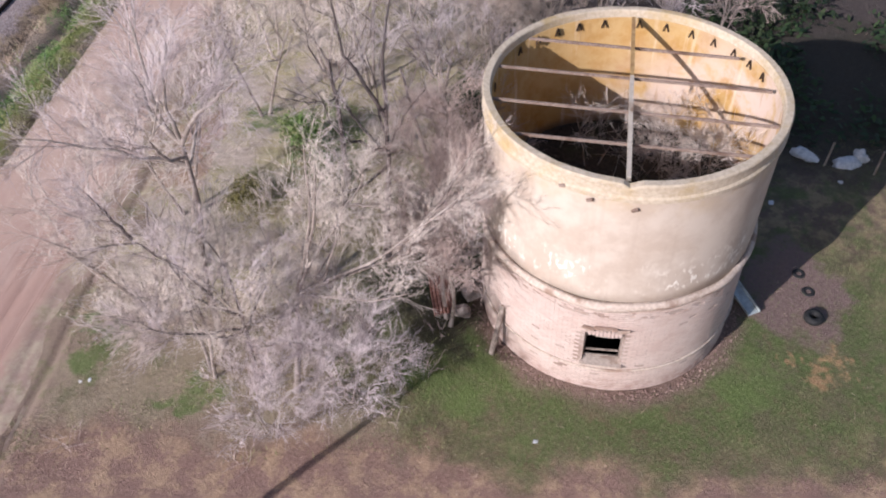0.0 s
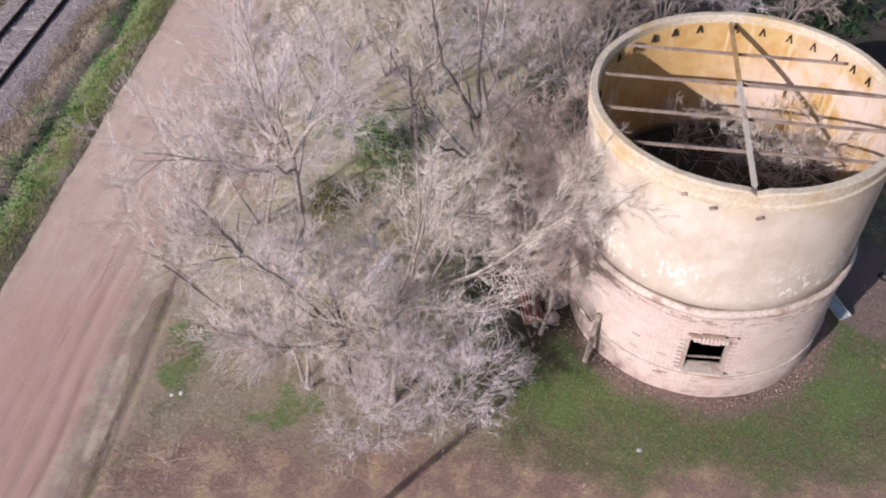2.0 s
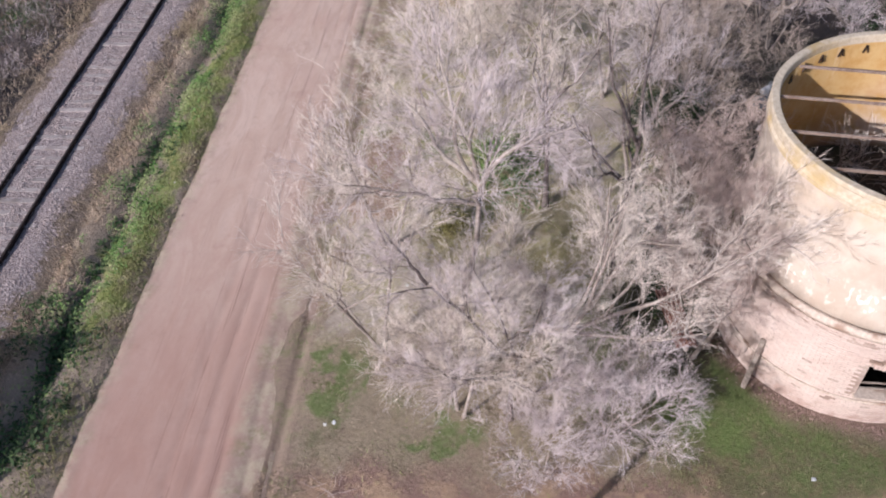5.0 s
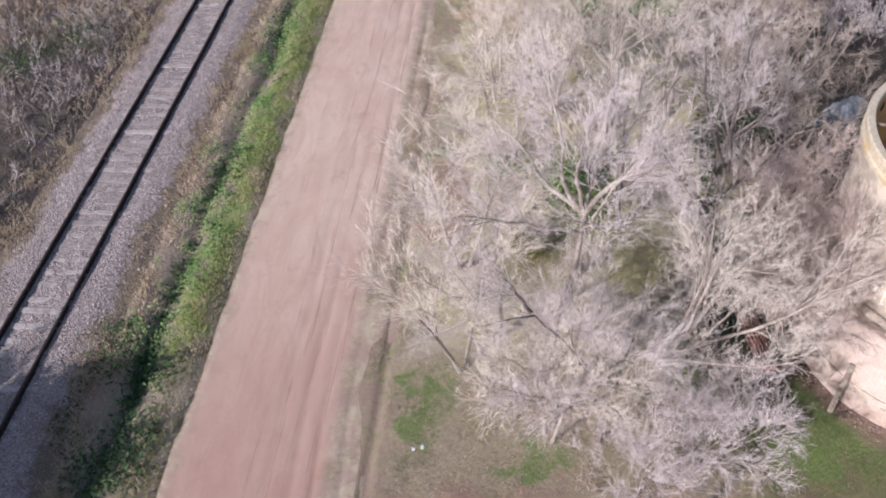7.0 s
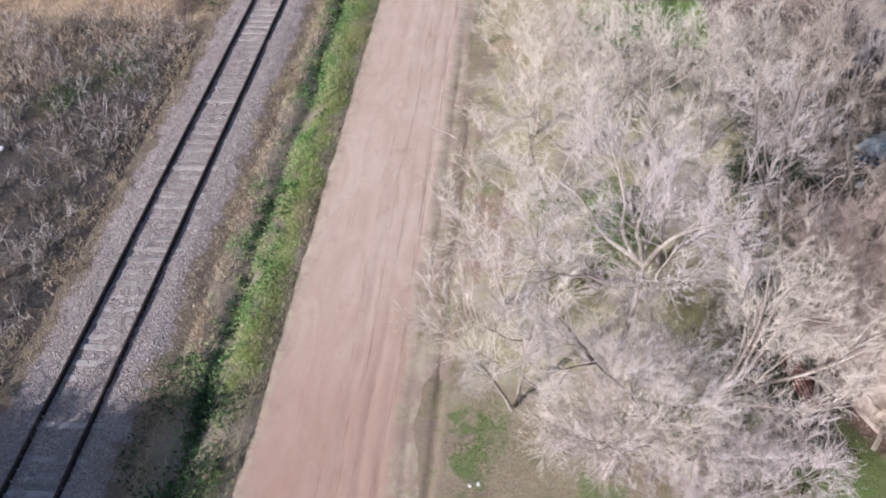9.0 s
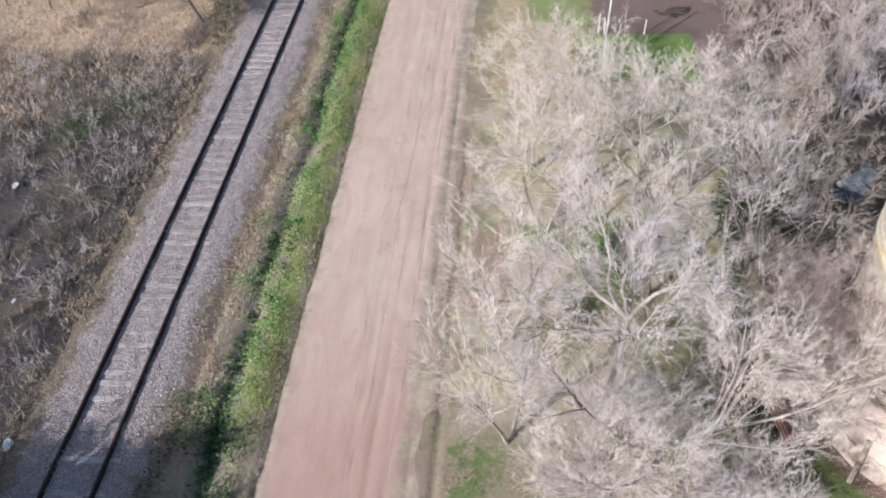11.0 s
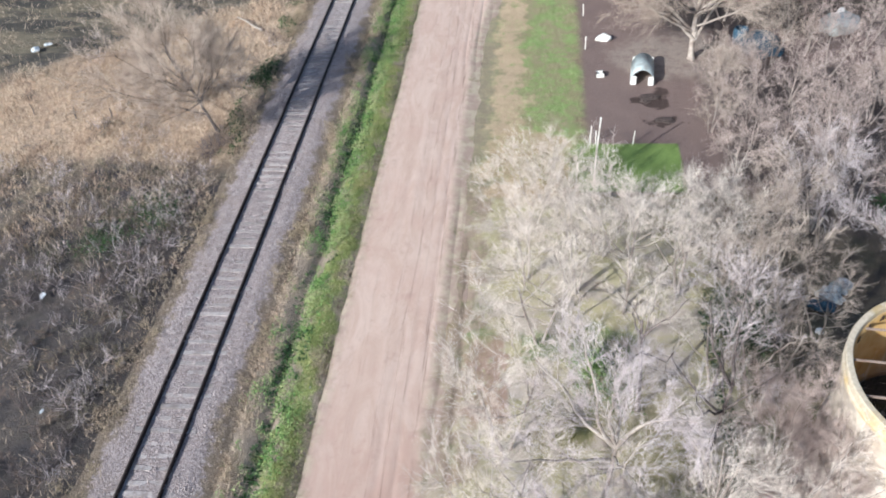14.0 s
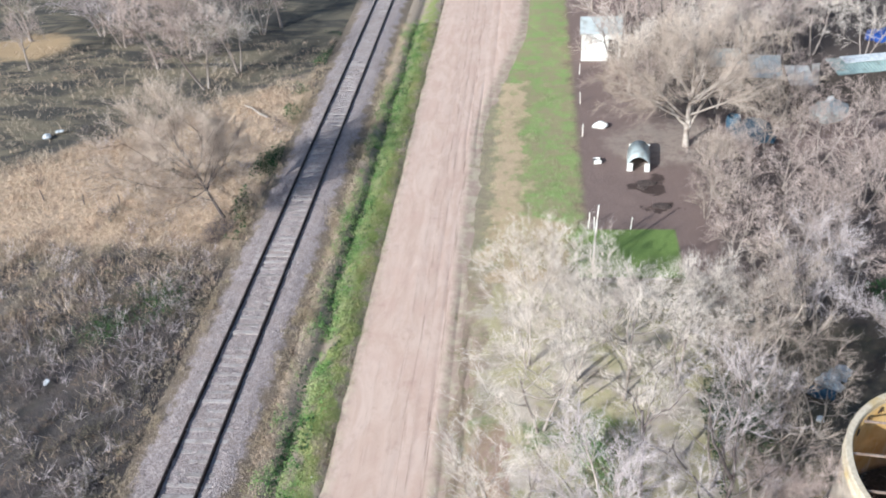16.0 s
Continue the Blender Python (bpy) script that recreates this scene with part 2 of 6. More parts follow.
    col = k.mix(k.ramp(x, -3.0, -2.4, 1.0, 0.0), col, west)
    # the ditch side
    col = k.mix(box(2.3, 6.4, -60, 120, 0.35), col, k.mix(fine, (0.22, 0.17, 0.13), (0.47, 0.375, 0.29)))
    col = k.mix(k.calc("MULTIPLY", box(4.55, 5.75, -1, 120, 0.4), k.ramp(mid, 0.34, 0.52, 0.3, 1.0)), col, k.mix(fine, (0.17, 0.20, 0.06), (0.36, 0.38, 0.145)))
    k.bump(k.calc("ADD", k.noise(16.0, 5.0, 0.8), k.calc("MULTIPLY", mid, 1.5)), 0.8, 0.06)
    return k.done(col, 0.95, 0.0, 0.15)


def road_material():
    k = Nodes("packed_red_dirt")
    x, y, _ = k.xyz()
    long1 = k.noise(1.0, 7.0, 0.7, stretch=(0.9, 0.22, 1.0), distort=1.6)
    long2 = k.noise(1.0, 6.0, 0.75, stretch=(2.4, 0.5, 1.0), distort=2.0)
    fine = k.noise(6.0, 7.0, 0.8)
    col = k.mix(k.ramp(long1, 0.34, 0.66), (0.53, 0.375, 0.30), (0.615, 0.462, 0.382))
    col = k.mix(k.ramp(long2, 0.56, 0.76, 0.0, 0.28), col, (0.33, 0.215, 0.175))
    col = k.mix(k.ramp(fine, 0.5, 0.8, 0.0, 0.4), col, (0.645, 0.50, 0.42))
    col = k.mix(k.ramp(k.noise(0.35, 5.0, 0.7), 0.45, 0.65, 0.0, 0.45), col, (0.52, 0.35, 0.285))
    col = k.mix(k.ramp(k.noise(11.0, 4.0, 0.8), 0.60, 0.72, 0.0, 0.5), col, (0.30, 0.20, 0.165))
    col = k.mix(k.ramp(k.noise(0.8, 5.0, 0.7), 0.55, 0.75, 0.0, 0.4), col, (0.36, 0.225, 0.185))
    wander = k.calc("MULTIPLY", k.calc("SUBTRACT", k.noise(1.0, 3.0, 0.5, stretch=(0.02, 0.14, 1.0)), 0.5), 0.9)
    for at, wide, much in ((9.3, 0.12, 0.75), (10.45, 0.15, 0.9), (7.6, 0.25, 0.2), (8.7, 0.12, 0.45), (9.75, 0.07, 0.6)):
        off = k.calc("ABSOLUTE", k.calc("SUBTRACT", k.calc("ADD", x, wander), at))
        gate = k.ramp(k.noise(1.0, 4.0, 0.7, stretch=(2.5 * at, 0.35, 1.0)), 0.47, 0.66)
        col = k.mix(k.calc("MULTIPLY", k.calc("MULTIPLY", k.ramp(off, 0.3 * wide, wide, 1.0, 0.0), gate), much), col, (0.20, 0.12, 0.10))
    col = k.mix(k.calc("MULTIPLY", k.ramp(y, -6.0, 8.0, 1.0, 0.0), 0.55), col, (0.36, 0.19, 0.15))
    bend = k.calc("MULTIPLY", k.ramp(y, 36.0, 62.0, 0.0, 3.2), k.ramp(x, 8.0, 10.0))
    edge = k.calc("ADD", k.calc("ABSOLUTE", k.calc("SUBTRACT", k.calc("SUBTRACT", x, bend), 8.55)), k.calc("MULTIPLY", k.calc("SUBTRACT", k.noise(1.4, 6.0, 0.75), 0.5), 1.3))
    verge = k.mix(k.ramp(k.noise(1.1, 6.0, 0.75), 0.42, 0.6), k.mix(fine, (0.26, 0.18, 0.14), (0.52, 0.39, 0.32)), k.mix(fine, (0.36, 0.29, 0.20), (0.60, 0.50, 0.38)))
    verge = k.mix(k.ramp(k.noise(0.8, 6.0, 0.75), 0.54, 0.66, 0.0, 0.6), verge, k.mix(fine, (0.13, 0.14, 0.055), (0.28, 0.28, 0.13)))
    col = k.mix(k.ramp(edge, 1.8, 2.5, 0.0, 0.95), col, verge)
    col = k.mix(k.ramp(k.noise(3.2, 5.0, 0.75), 0.66, 0.74, 0.0, 0.45), col, (0.25, 0.16, 0.13))
    k.bump(k.calc("ADD", k.calc("MULTIPLY", long2, 0.5), fine), 0.5, 0.02)
    return k.done(col, 0.95, 0.0, 0.12)


def stucco_material():
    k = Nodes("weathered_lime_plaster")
    x, y, z = k.xyz()
    col = k.mix(k.ramp(k.noise(1.1, 6.0, 0.65), 0.35, 0.65), (0.54, 0.44, 0.355), (0.64, 0.55, 0.46))
    streak = k.noise(1.0, 5.0, 0.6, stretch=(2.4, 2.4, 0.16))
    col = k.mix(k.ramp(streak, 0.54, 0.74, 0.0, 0.4), col, (0.43, 0.33, 0.255))
    # ochre under the rim and grey damp on the north-west flank
    col = k.mix(k.calc("MULTIPLY", k.ramp(z, 6.4, 7.3), k.ramp(k.noise(1.7, 5.0), 0.4, 0.66, 0.0, 0.6)), col, (0.56, 0.43, 0.27))
    col = k.mix(k.calc("MULTIPLY", k.ramp(x, 24.8, 26.3, 0.7, 0.0), k.ramp(k.noise(1.4, 6.0, 0.7), 0.4, 0.6)), col, (0.30, 0.25, 0.215))
    # limewash flaking in bright specks round the waist
    flakes = k.calc("MULTIPLY", k.ramp(k.noise(8.5, 3.0, 0.5, stretch=(1.0, 1.0, 0.55)), 0.55, 0.61), k.calc("MULTIPLY", k.ramp(z, 3.9, 4.3), k.ramp(z, 4.6, 5.4, 1.0, 0.0)))
    col = k.mix(k.calc("MULTIPLY", flakes, k.ramp(k.noise(0.8, 3.0), 0.42, 0.56)), col, (0.86, 0.80, 0.71))
    k.bump(k.noise(22.0, 5.0, 0.7), 0.35, 0.012)
    return k.done(col, 0.92, 0.0, 0.15)


def brick_material(name, a, b, wash, amount):
    k = Nodes(name)
    col = k.mix(k.random(), a, b)
    col = k.mix(k.ramp(k.noise(14.0, 5.0, 0.7), 0.35, 0.7, 0.0, 0.3), col, tuple(0.7 * v for v in a))
    col = k.mix(k.ramp(k.noise(1.6, 6.0, 0.65), 0.30, 0.66, amount, 0.40), col, wash)
    x, y, z = k.xyz()
    col = k.mix(k.calc("MULTIPLY", k.ramp(z, 0.15, 0.75, 1.0, 0.0), k.ramp(k.noise(2.2, 6.0, 0.7), 0.40, 0.62, 0.15, 0.75)), col, (0.34, 0.22, 0.18))
    k.bump(k.noise(40.0, 4.0), 0.4, 0.008)
    return k.done(col, 0.93, 0.0, 0.15)


def inside_material():
    k = Nodes("stained_ochre_plaster_foot_shade")
    x, y, z = k.xyz()
    col = k.mix(k.ramp(k.noise(1.3, 6.0, 0.7), 0.35, 0.62), (0.44, 0.245, 0.07), (0.52, 0.34, 0.14))
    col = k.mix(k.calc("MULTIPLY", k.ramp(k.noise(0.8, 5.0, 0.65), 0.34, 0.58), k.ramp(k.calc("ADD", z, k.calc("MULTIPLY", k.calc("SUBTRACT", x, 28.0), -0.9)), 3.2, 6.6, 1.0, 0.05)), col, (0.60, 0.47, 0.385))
    col = k.mix(k.ramp(k.noise(1.0, 5.0, 0.6, stretch=(3.0, 3.0, 0.22)), 0.56, 0.70, 0.0, 0.6), col, (0.70, 0.58, 0.43))
    col = k.mix(k.ramp(k.noise(1.0, 5.0, 0.6, stretch=(3.6, 3.6, 0.3), distort=0.6), 0.60, 0.72, 0.0, 0.5), col, (0.30, 0.15, 0.05))
    # shade at the tank's foot, painted as a dark band above the floor
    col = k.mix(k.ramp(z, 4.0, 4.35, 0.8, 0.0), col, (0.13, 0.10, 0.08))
    k.bump(k.noise(18.0, 5.0, 0.7), 0.4, 0.015)
    return k.done(col, 0.92, 0.0, 0.15)


GROUND = ground_material()
ROAD = road_material()
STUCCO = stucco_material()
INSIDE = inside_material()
RIM = plain("rim_cement", (0.50, 0.41, 0.30), (0.61, 0.52, 0.40), (0.48, 0.345, 0.16), 0.55, 9.0, 0.9)
BAND = plain("cement_band", (0.52, 0.42, 0.345), (0.65, 0.55, 0.465), (0.36, 0.25, 0.19), 1.6, 12.0, 0.9, bump=0.6, depth=0.03)
BRICK = brick_material("limewashed_brick", (0.50, 0.345, 0.29), (0.62, 0.48, 0.415), (0.66, 0.555, 0.49), 0.88)
MORTAR = plain("mortar", (0.36, 0.275, 0.23), (0.50, 0.41, 0.355), (0.30, 0.215, 0.175), 1.4, 16.0, 0.95)
RUST = plain("rusted_steel", (0.24, 0.17, 0.135), (0.34, 0.26, 0.215), (0.17, 0.105, 0.075), 2.0, 14.0, 0.8)
GIRDER = plain("weathered_girder_paint", (0.50, 0.43, 0.35), (0.60, 0.53, 0.44), (0.26, 0.16, 0.10), 1.5, 12.0, 0.8)
OCHRE_STEEL = plain("ochre_rusted_steel", (0.40, 0.25, 0.10), (0.50, 0.33, 0.15), (0.28, 0.15, 0.07), 1.5, 12.0, 0.85)
RAIL = plain("brown_rail_steel", (0.045, 0.032, 0.028), (0.085, 0.06, 0.05), None, 1.0, 10.0, 0.55, 0.6)
SLEEPER = plain("grey_hardwood_sleeper", (0.40, 0.345, 0.325), (0.54, 0.475, 0.45), (0.28, 0.23, 0.21), 2.0, 12.0, 0.9, vary=0.6)
STONE = leafy("ballast_stone", (0.28, 0.225, 0.215), (0.64, 0.54, 0.52), (0.47, 0.38, 0.36), 0.9, 0.5)
def bed_material():
    k = Nodes("ballast_dust")
    cell = k.cells(24.0)
    tone = k.tree.nodes.new("ShaderNodeSeparateColor")
    k.tree.links.new(cell, tone.inputs[0])
    col = k.mix(tone.outputs[0], (0.24, 0.19, 0.18), (0.60, 0.505, 0.485))
    col = k.mix(k.ramp(k.noise(0.7, 5.0), 0.45, 0.68, 0.0, 0.6), col, (0.36, 0.285, 0.25))
    x, y, _ = k.xyz()
    rim = k.calc("ADD", k.calc("ABSOLUTE", x), k.calc("MULTIPLY", k.calc("SUBTRACT", k.noise(0.8, 6.0, 0.75), 0.5), 3.2))
    col = k.mix(k.ramp(rim, 1.95, 2.4, 0.0, 0.95), col, k.mix(k.noise(9.0, 5.0, 0.8), (0.13, 0.10, 0.075), (0.36, 0.28, 0.205)))
    k.bump(k.cells(24.0, "Distance"), 1.0, 0.06)
    return k.done(col, 0.95, 0.0, 0.15)


BED = bed_material()
BARK = plain("grey_brown_bark", (0.20, 0.16, 0.14), (0.38, 0.315, 0.28), (0.48, 0.415, 0.37), 1.2, 12.0, 0.92)
BARK_DARK = plain("dark_bark", (0.075, 0.058, 0.055), (0.17, 0.135, 0.125), (0.26, 0.215, 0.20), 1.2, 12.0, 0.92)
BARK_PALE = plain("pale_bark", (0.32, 0.265, 0.23), (0.50, 0.43, 0.375), (0.22, 0.175, 0.15), 1.5, 12.0, 0.92)
TWIG = leafy("pale_winter_twig", (0.50, 0.425, 0.37), (0.92, 0.82, 0.735), (0.74, 0.645, 0.575), 0.85)
TWIG_LILAC = leafy("lilac_grey_twig", (0.42, 0.35, 0.345), (0.84, 0.745, 0.735), (0.64, 0.555, 0.55), 0.85)
TWIG_BROWN = leafy("brown_winter_twig", (0.40, 0.305, 0.27), (0.70, 0.57, 0.51), (0.55, 0.44, 0.395), 0.85)
TWIG_TAN = leafy("tan_winter_twig", (0.42, 0.335, 0.275), (0.68, 0.565, 0.48), (0.54, 0.44, 0.37), 0.85)
TWIG_OLIVE = leafy("olive_scrub_stem", (0.09, 0.078, 0.06), (0.29, 0.245, 0.185), (0.18, 0.155, 0.115), 0.9)
TWIG_EDGE = leafy("dry_weed_stem", (0.28, 0.215, 0.15), (0.58, 0.465, 0.345), (0.36, 0.29, 0.19), 0.9)
TWIG_DARK = leafy("dark_scrub_twig", (0.06, 0.05, 0.052), (0.24, 0.20, 0.20), (0.12, 0.10, 0.10), 0.9)
TWIG_SCRUB = leafy("brown_scrub_twig", (0.105, 0.082, 0.08), (0.31, 0.255, 0.24), (0.18, 0.145, 0.14), 0.9)
BLADE_GREEN = leafy("green_weed_leaf", (0.06, 0.15, 0.04), (0.26, 0.41, 0.115), (0.37, 0.395, 0.175), 0.7, 0.9)
BLADE_DARK = leafy("dark_weed_leaf", (0.03, 0.065, 0.025), (0.085, 0.145, 0.05), (0.055, 0.085, 0.035), 0.7, 0.5)
BLADE_LAWN = leafy("short_grass_blade", (0.13, 0.17, 0.05), (0.32, 0.36, 0.13), (0.36, 0.33, 0.155), 0.8, 0.6)
TUFT = leafy("mixed_tuft", (0.18, 0.13, 0.085), (0.50, 0.40, 0.28), (0.20, 0.22, 0.09), 0.85, 0.9)
BLADE_PEN = leafy("lawn_blade", (0.13, 0.20, 0.065), (0.33, 0.405, 0.165), (0.37, 0.36, 0.18), 0.8, 0.8)
BLADE_MID = leafy("mid_green_leaf", (0.06, 0.14, 0.04), (0.16, 0.27, 0.08), (0.12, 0.18, 0.06), 0.75, 0.6)
IVY = leafy("dark_creeper_leaf", (0.018, 0.038, 0.018), (0.05, 0.085, 0.032), (0.04, 0.055, 0.025), 0.6, 0.6)
OLIVE_LEAF = leafy("olive_leaf", (0.13, 0.115, 0.04), (0.30, 0.27, 0.11), (0.22, 0.20, 0.075), 0.8, 0.6)
BLADE_TURF = leafy("turf_blade", (0.075, 0.11, 0.035), (0.19, 0.225, 0.085), (0.20, 0.185, 0.095), 0.85, 0.7)
BLADE_DRY = leafy("dry_grass_blade", (0.38, 0.29, 0.205), (0.72, 0.58, 0.44), (0.54, 0.40, 0.29), 0.85, 0.4)
TIMBER = plain("old_grey_timber", (0.25, 0.20, 0.165), (0.40, 0.335, 0.285), (0.16, 0.12, 0.10), 3.0, 14.0, 0.9)
WHITE_POST = plain("white_painted_post", (0.70, 0.66, 0.60), (0.82, 0.79, 0.74), (0.55, 0.48, 0.40), 3.0, 12.0, 0.85)
RED_RUST = plain("red_rusty_sheet", (0.26, 0.115, 0.085), (0.38, 0.20, 0.155), (0.16, 0.075, 0.06), 2.0, 10.0, 0.85)
ZINC = plain("dull_zinc_sheet", (0.42, 0.47, 0.47), (0.55, 0.60, 0.59), (0.33, 0.33, 0.31), 1.2, 10.0, 0.55, 0.35)
ROOF = plain("pale_fibre_cement_roof", (0.50, 0.53, 0.52), (0.64, 0.66, 0.64), (0.40, 0.40, 0.37), 1.0, 9.0, 0.85)
TEAL = plain("faded_green_sheet", (0.28, 0.36, 0.34), (0.38, 0.46, 0.43), (0.22, 0.26, 0.24), 1.0, 9.0, 0.8)
WHITE = plain("chalky_whitewash", (0.70, 0.68, 0.64), (0.82, 0.80, 0.76), (0.56, 0.52, 0.47), 0.9, 8.0, 0.9)
PLASTIC = plain("white_plastic_film", (0.58, 0.59, 0.60), (0.74, 0.74, 0.74), (0.40, 0.43, 0.46), 3.0, 9.0, 0.45, bump=0.6, depth=0.03)
BLUE = plain("blue_tarpaulin", (0.02, 0.06, 0.28), (0.04, 0.11, 0.42), None, 1.0, 9.0, 0.5)
BLUE_DARK = plain("dark_blue_plastic", (0.03, 0.065, 0.10), (0.06, 0.11, 0.16), None, 1.0, 9.0, 0.5)
BLACK = plain("black_rubber", (0.012, 0.012, 0.013), (0.03, 0.03, 0.03), None, 1.0, 20.0, 0.7)
DARK_WOOD = plain("dark_planking", (0.045, 0.035, 0.03), (0.10, 0.08, 0.07), None, 1.0, 9.0, 0.9)
CONCRETE = plain("pale_broken_concrete", (0.34, 0.285, 0.25), (0.50, 0.43, 0.38), (0.28, 0.23, 0.20), 2.0, 10.0, 0.92)
ASH = plain("dark_ash_soil", (0.05, 0.036, 0.032), (0.11, 0.082, 0.072), None, 1.0, 9.0, 0.95)
VOID_SOIL = plain("near_black_floor", (0.018, 0.016, 0.015), (0.045, 0.038, 0.034), (0.03, 0.034, 0.02), 0.8, 8.0, 0.95)


# ---- mesh tools ----
def part(name, mesh, material, parent=None, label="", kind="", smooth=False):
    """One mesh object, from a bmesh or mesh data, under a thing or a part."""
    if isinstance(mesh, bmesh.types.BMesh):
        data = bpy.data.meshes.new(name)
        bmesh.ops.recalc_face_normals(mesh, faces=mesh.faces)
        mesh.to_mesh(data)
        mesh.free()
    else:
        data = mesh
    if not data.materials:
        data.materials.append(material)
    if smooth:
        data.shade_smooth()
    ob = new(name, data)
    ob.parent = parent
    return tagged(ob, label, kind=kind)


def thing(name, place, label, category, group="", rz=0.0):
    """An Empty at a thing's base, which parents its parts."""
    ob = new(name)
    ob.matrix_basis = pose(*place, 0, 0, rz)
    return tagged(ob, label, category, group)


def np_mesh(name, verts, faces, flat=False):
    """Mesh data from arrays: faces is a list of (n, sides) index arrays."""
    data = bpy.data.meshes.new(name)
    verts = np.asarray(verts, np.float32)
    data.vertices.add(len(verts))
    data.vertices.foreach_set("co", verts.ravel())
    loops = np.concatenate([f.ravel() for f in faces]).astype(np.int32)
    sizes = np.concatenate([np.full(len(f), f.shape[1]) for f in faces]).astype(np.int32)
    data.loops.add(len(loops))
    data.loops.foreach_set("vertex_index", loops)
    data.polygons.add(len(sizes))
    data.polygons.foreach_set("loop_start", np.r_[0, np.cumsum(sizes)[:-1]].astype(np.int32))
    data.update(calc_edges=True)
    data.validate()
    if flat:
        data.shade_flat()
    return data


def tubes(paths, radii, sides):
    """Vertices and quads of tapered tubes along (n, k, 3) paths."""
    n, k, _ = paths.shape
    tan = np.gradient(paths, axis=1)
    tan /= np.linalg.norm(tan, axis=-1, keepdims=True) + 1e-9
    ref = np.where(np.abs(tan[:, :1, 2:]) > 0.8, np.array([1.0, 0.2, 0.0]), np.array([0.1, 0.0, 1.0]))
    u = np.cross(tan, ref)
    u /= np.linalg.norm(u, axis=-1, keepdims=True) + 1e-9
    v = np.cross(tan, u)
    a = np.arange(sides) * 2 * np.pi / sides
    ring = u[:, :, None] * np.cos(a)[:, None] + v[:, :, None] * np.sin(a)[:, None]
    verts = (paths[:, :, None] + ring * radii[:, :, None, None]).reshape(-1, 3)
    base = (np.arange(n)[:, None, None] * k + np.arange(k - 1)[None, :, None]) * sides
    s, t = np.arange(sides), (np.arange(sides) + 1) % sides
    quads = np.stack([base + s, base + t, base + t + sides, base + s + sides], -1).reshape(-1, 4)
    return verts, quads


def spikes(paths, radii):
    """Thin folded twigs from a base to a point: (n, 2, 3) paths."""
    n = len(paths)
    d = paths[:, 1] - paths[:, 0]
    d /= np.linalg.norm(d, axis=-1, keepdims=True) + 1e-9
    u = np.cross(d, np.where(np.abs(d[:, 2:]) > 0.8, np.array([1.0, 0.2, 0.0]), np.array([0.1, 0.0, 1.0])))
    u /= np.linalg.norm(u, axis=-1, keepdims=True) + 1e-9
    v = np.cross(d, u)
    ring = [paths[:, 0] + (u * math.cos(a) + v * math.sin(a)) * radii[:, None] for a in (0.0, 2.094, 4.189)]
    verts = np.stack([*ring, paths[:, 1]], 1).reshape(-1, 3)
    b = np.arange(n)[:, None] * 4
    return verts, np.concatenate([b + np.array([0, 1, 3]), b + np.array([1, 2, 3])])


def joined(name, pieces, flat=False):
    """Mesh data of several (verts, faces) pieces."""
    verts, faces, at = [], [], 0
    for v, f in pieces:
        verts.append(v)
        faces.append(f + at)
        at += len(v)
    by = {}
    for f in faces:
        by.setdefault(f.shape[1], []).append(f)
    return np_mesh(name, np.concatenate(verts), [np.concatenate(f) for f in by.values()], flat)


def box_bm(bm, sx, sy, sz, m=None, bevel=0.0):
    """Adds a bevelled box, centred, at the pose m."""
    made = bmesh.ops.create_cube(bm, size=1.0)["verts"]
    bmesh.ops.scale(bm, vec=(sx, sy, sz), verts=made)
    if bevel:
        edges = list({e for v in made for e in v.link_edges})
        made = list({v for f in bmesh.ops.bevel(bm, geom=edges, offset=bevel, segments=2, affect="EDGES")["faces"] for v in f.verts} | {v for v in made if v.is_valid})
    if m is not None:
        bmesh.ops.transform(bm, matrix=m, verts=made)
    return bm


def boxed(sx, sy, sz, m=None, bevel=0.0):
    return box_bm(bmesh.new(), sx, sy, sz, m, bevel)


def lumpy(size, seed, rough=0.25, sub=2):
    """A rough lump, for stones, heaps and bags."""
    bm = bmesh.new()
    bmesh.ops.create_icosphere(bm, subdivisions=sub, radius=1.0)
    for v in bm.verts:
        d = 1.0 + rough * noise.noise(v.co * 1.7 + Vector((seed * 3.1, seed, 0))) + 0.5 * rough * noise.noise(v.co * 4.3 + Vector((seed, 0, seed)))
        v.co = Vector((v.co.x * size[0], v.co.y * size[1], max(v.co.z, -0.55) * size[2])) * d
    return bm


# ---- the ground ----
def wave(x, y, f, seed=0.0):
    return noise.noise(Vector((x * f + seed, y * f - seed, seed)))


def lane_shift(y):
    """How far the lane's east edge bends away, far along."""
    t = max(0.0, min(1.0, (y - 36.0) / 26.0))
    return 3.2 * t * t * (3 - 2 * t)


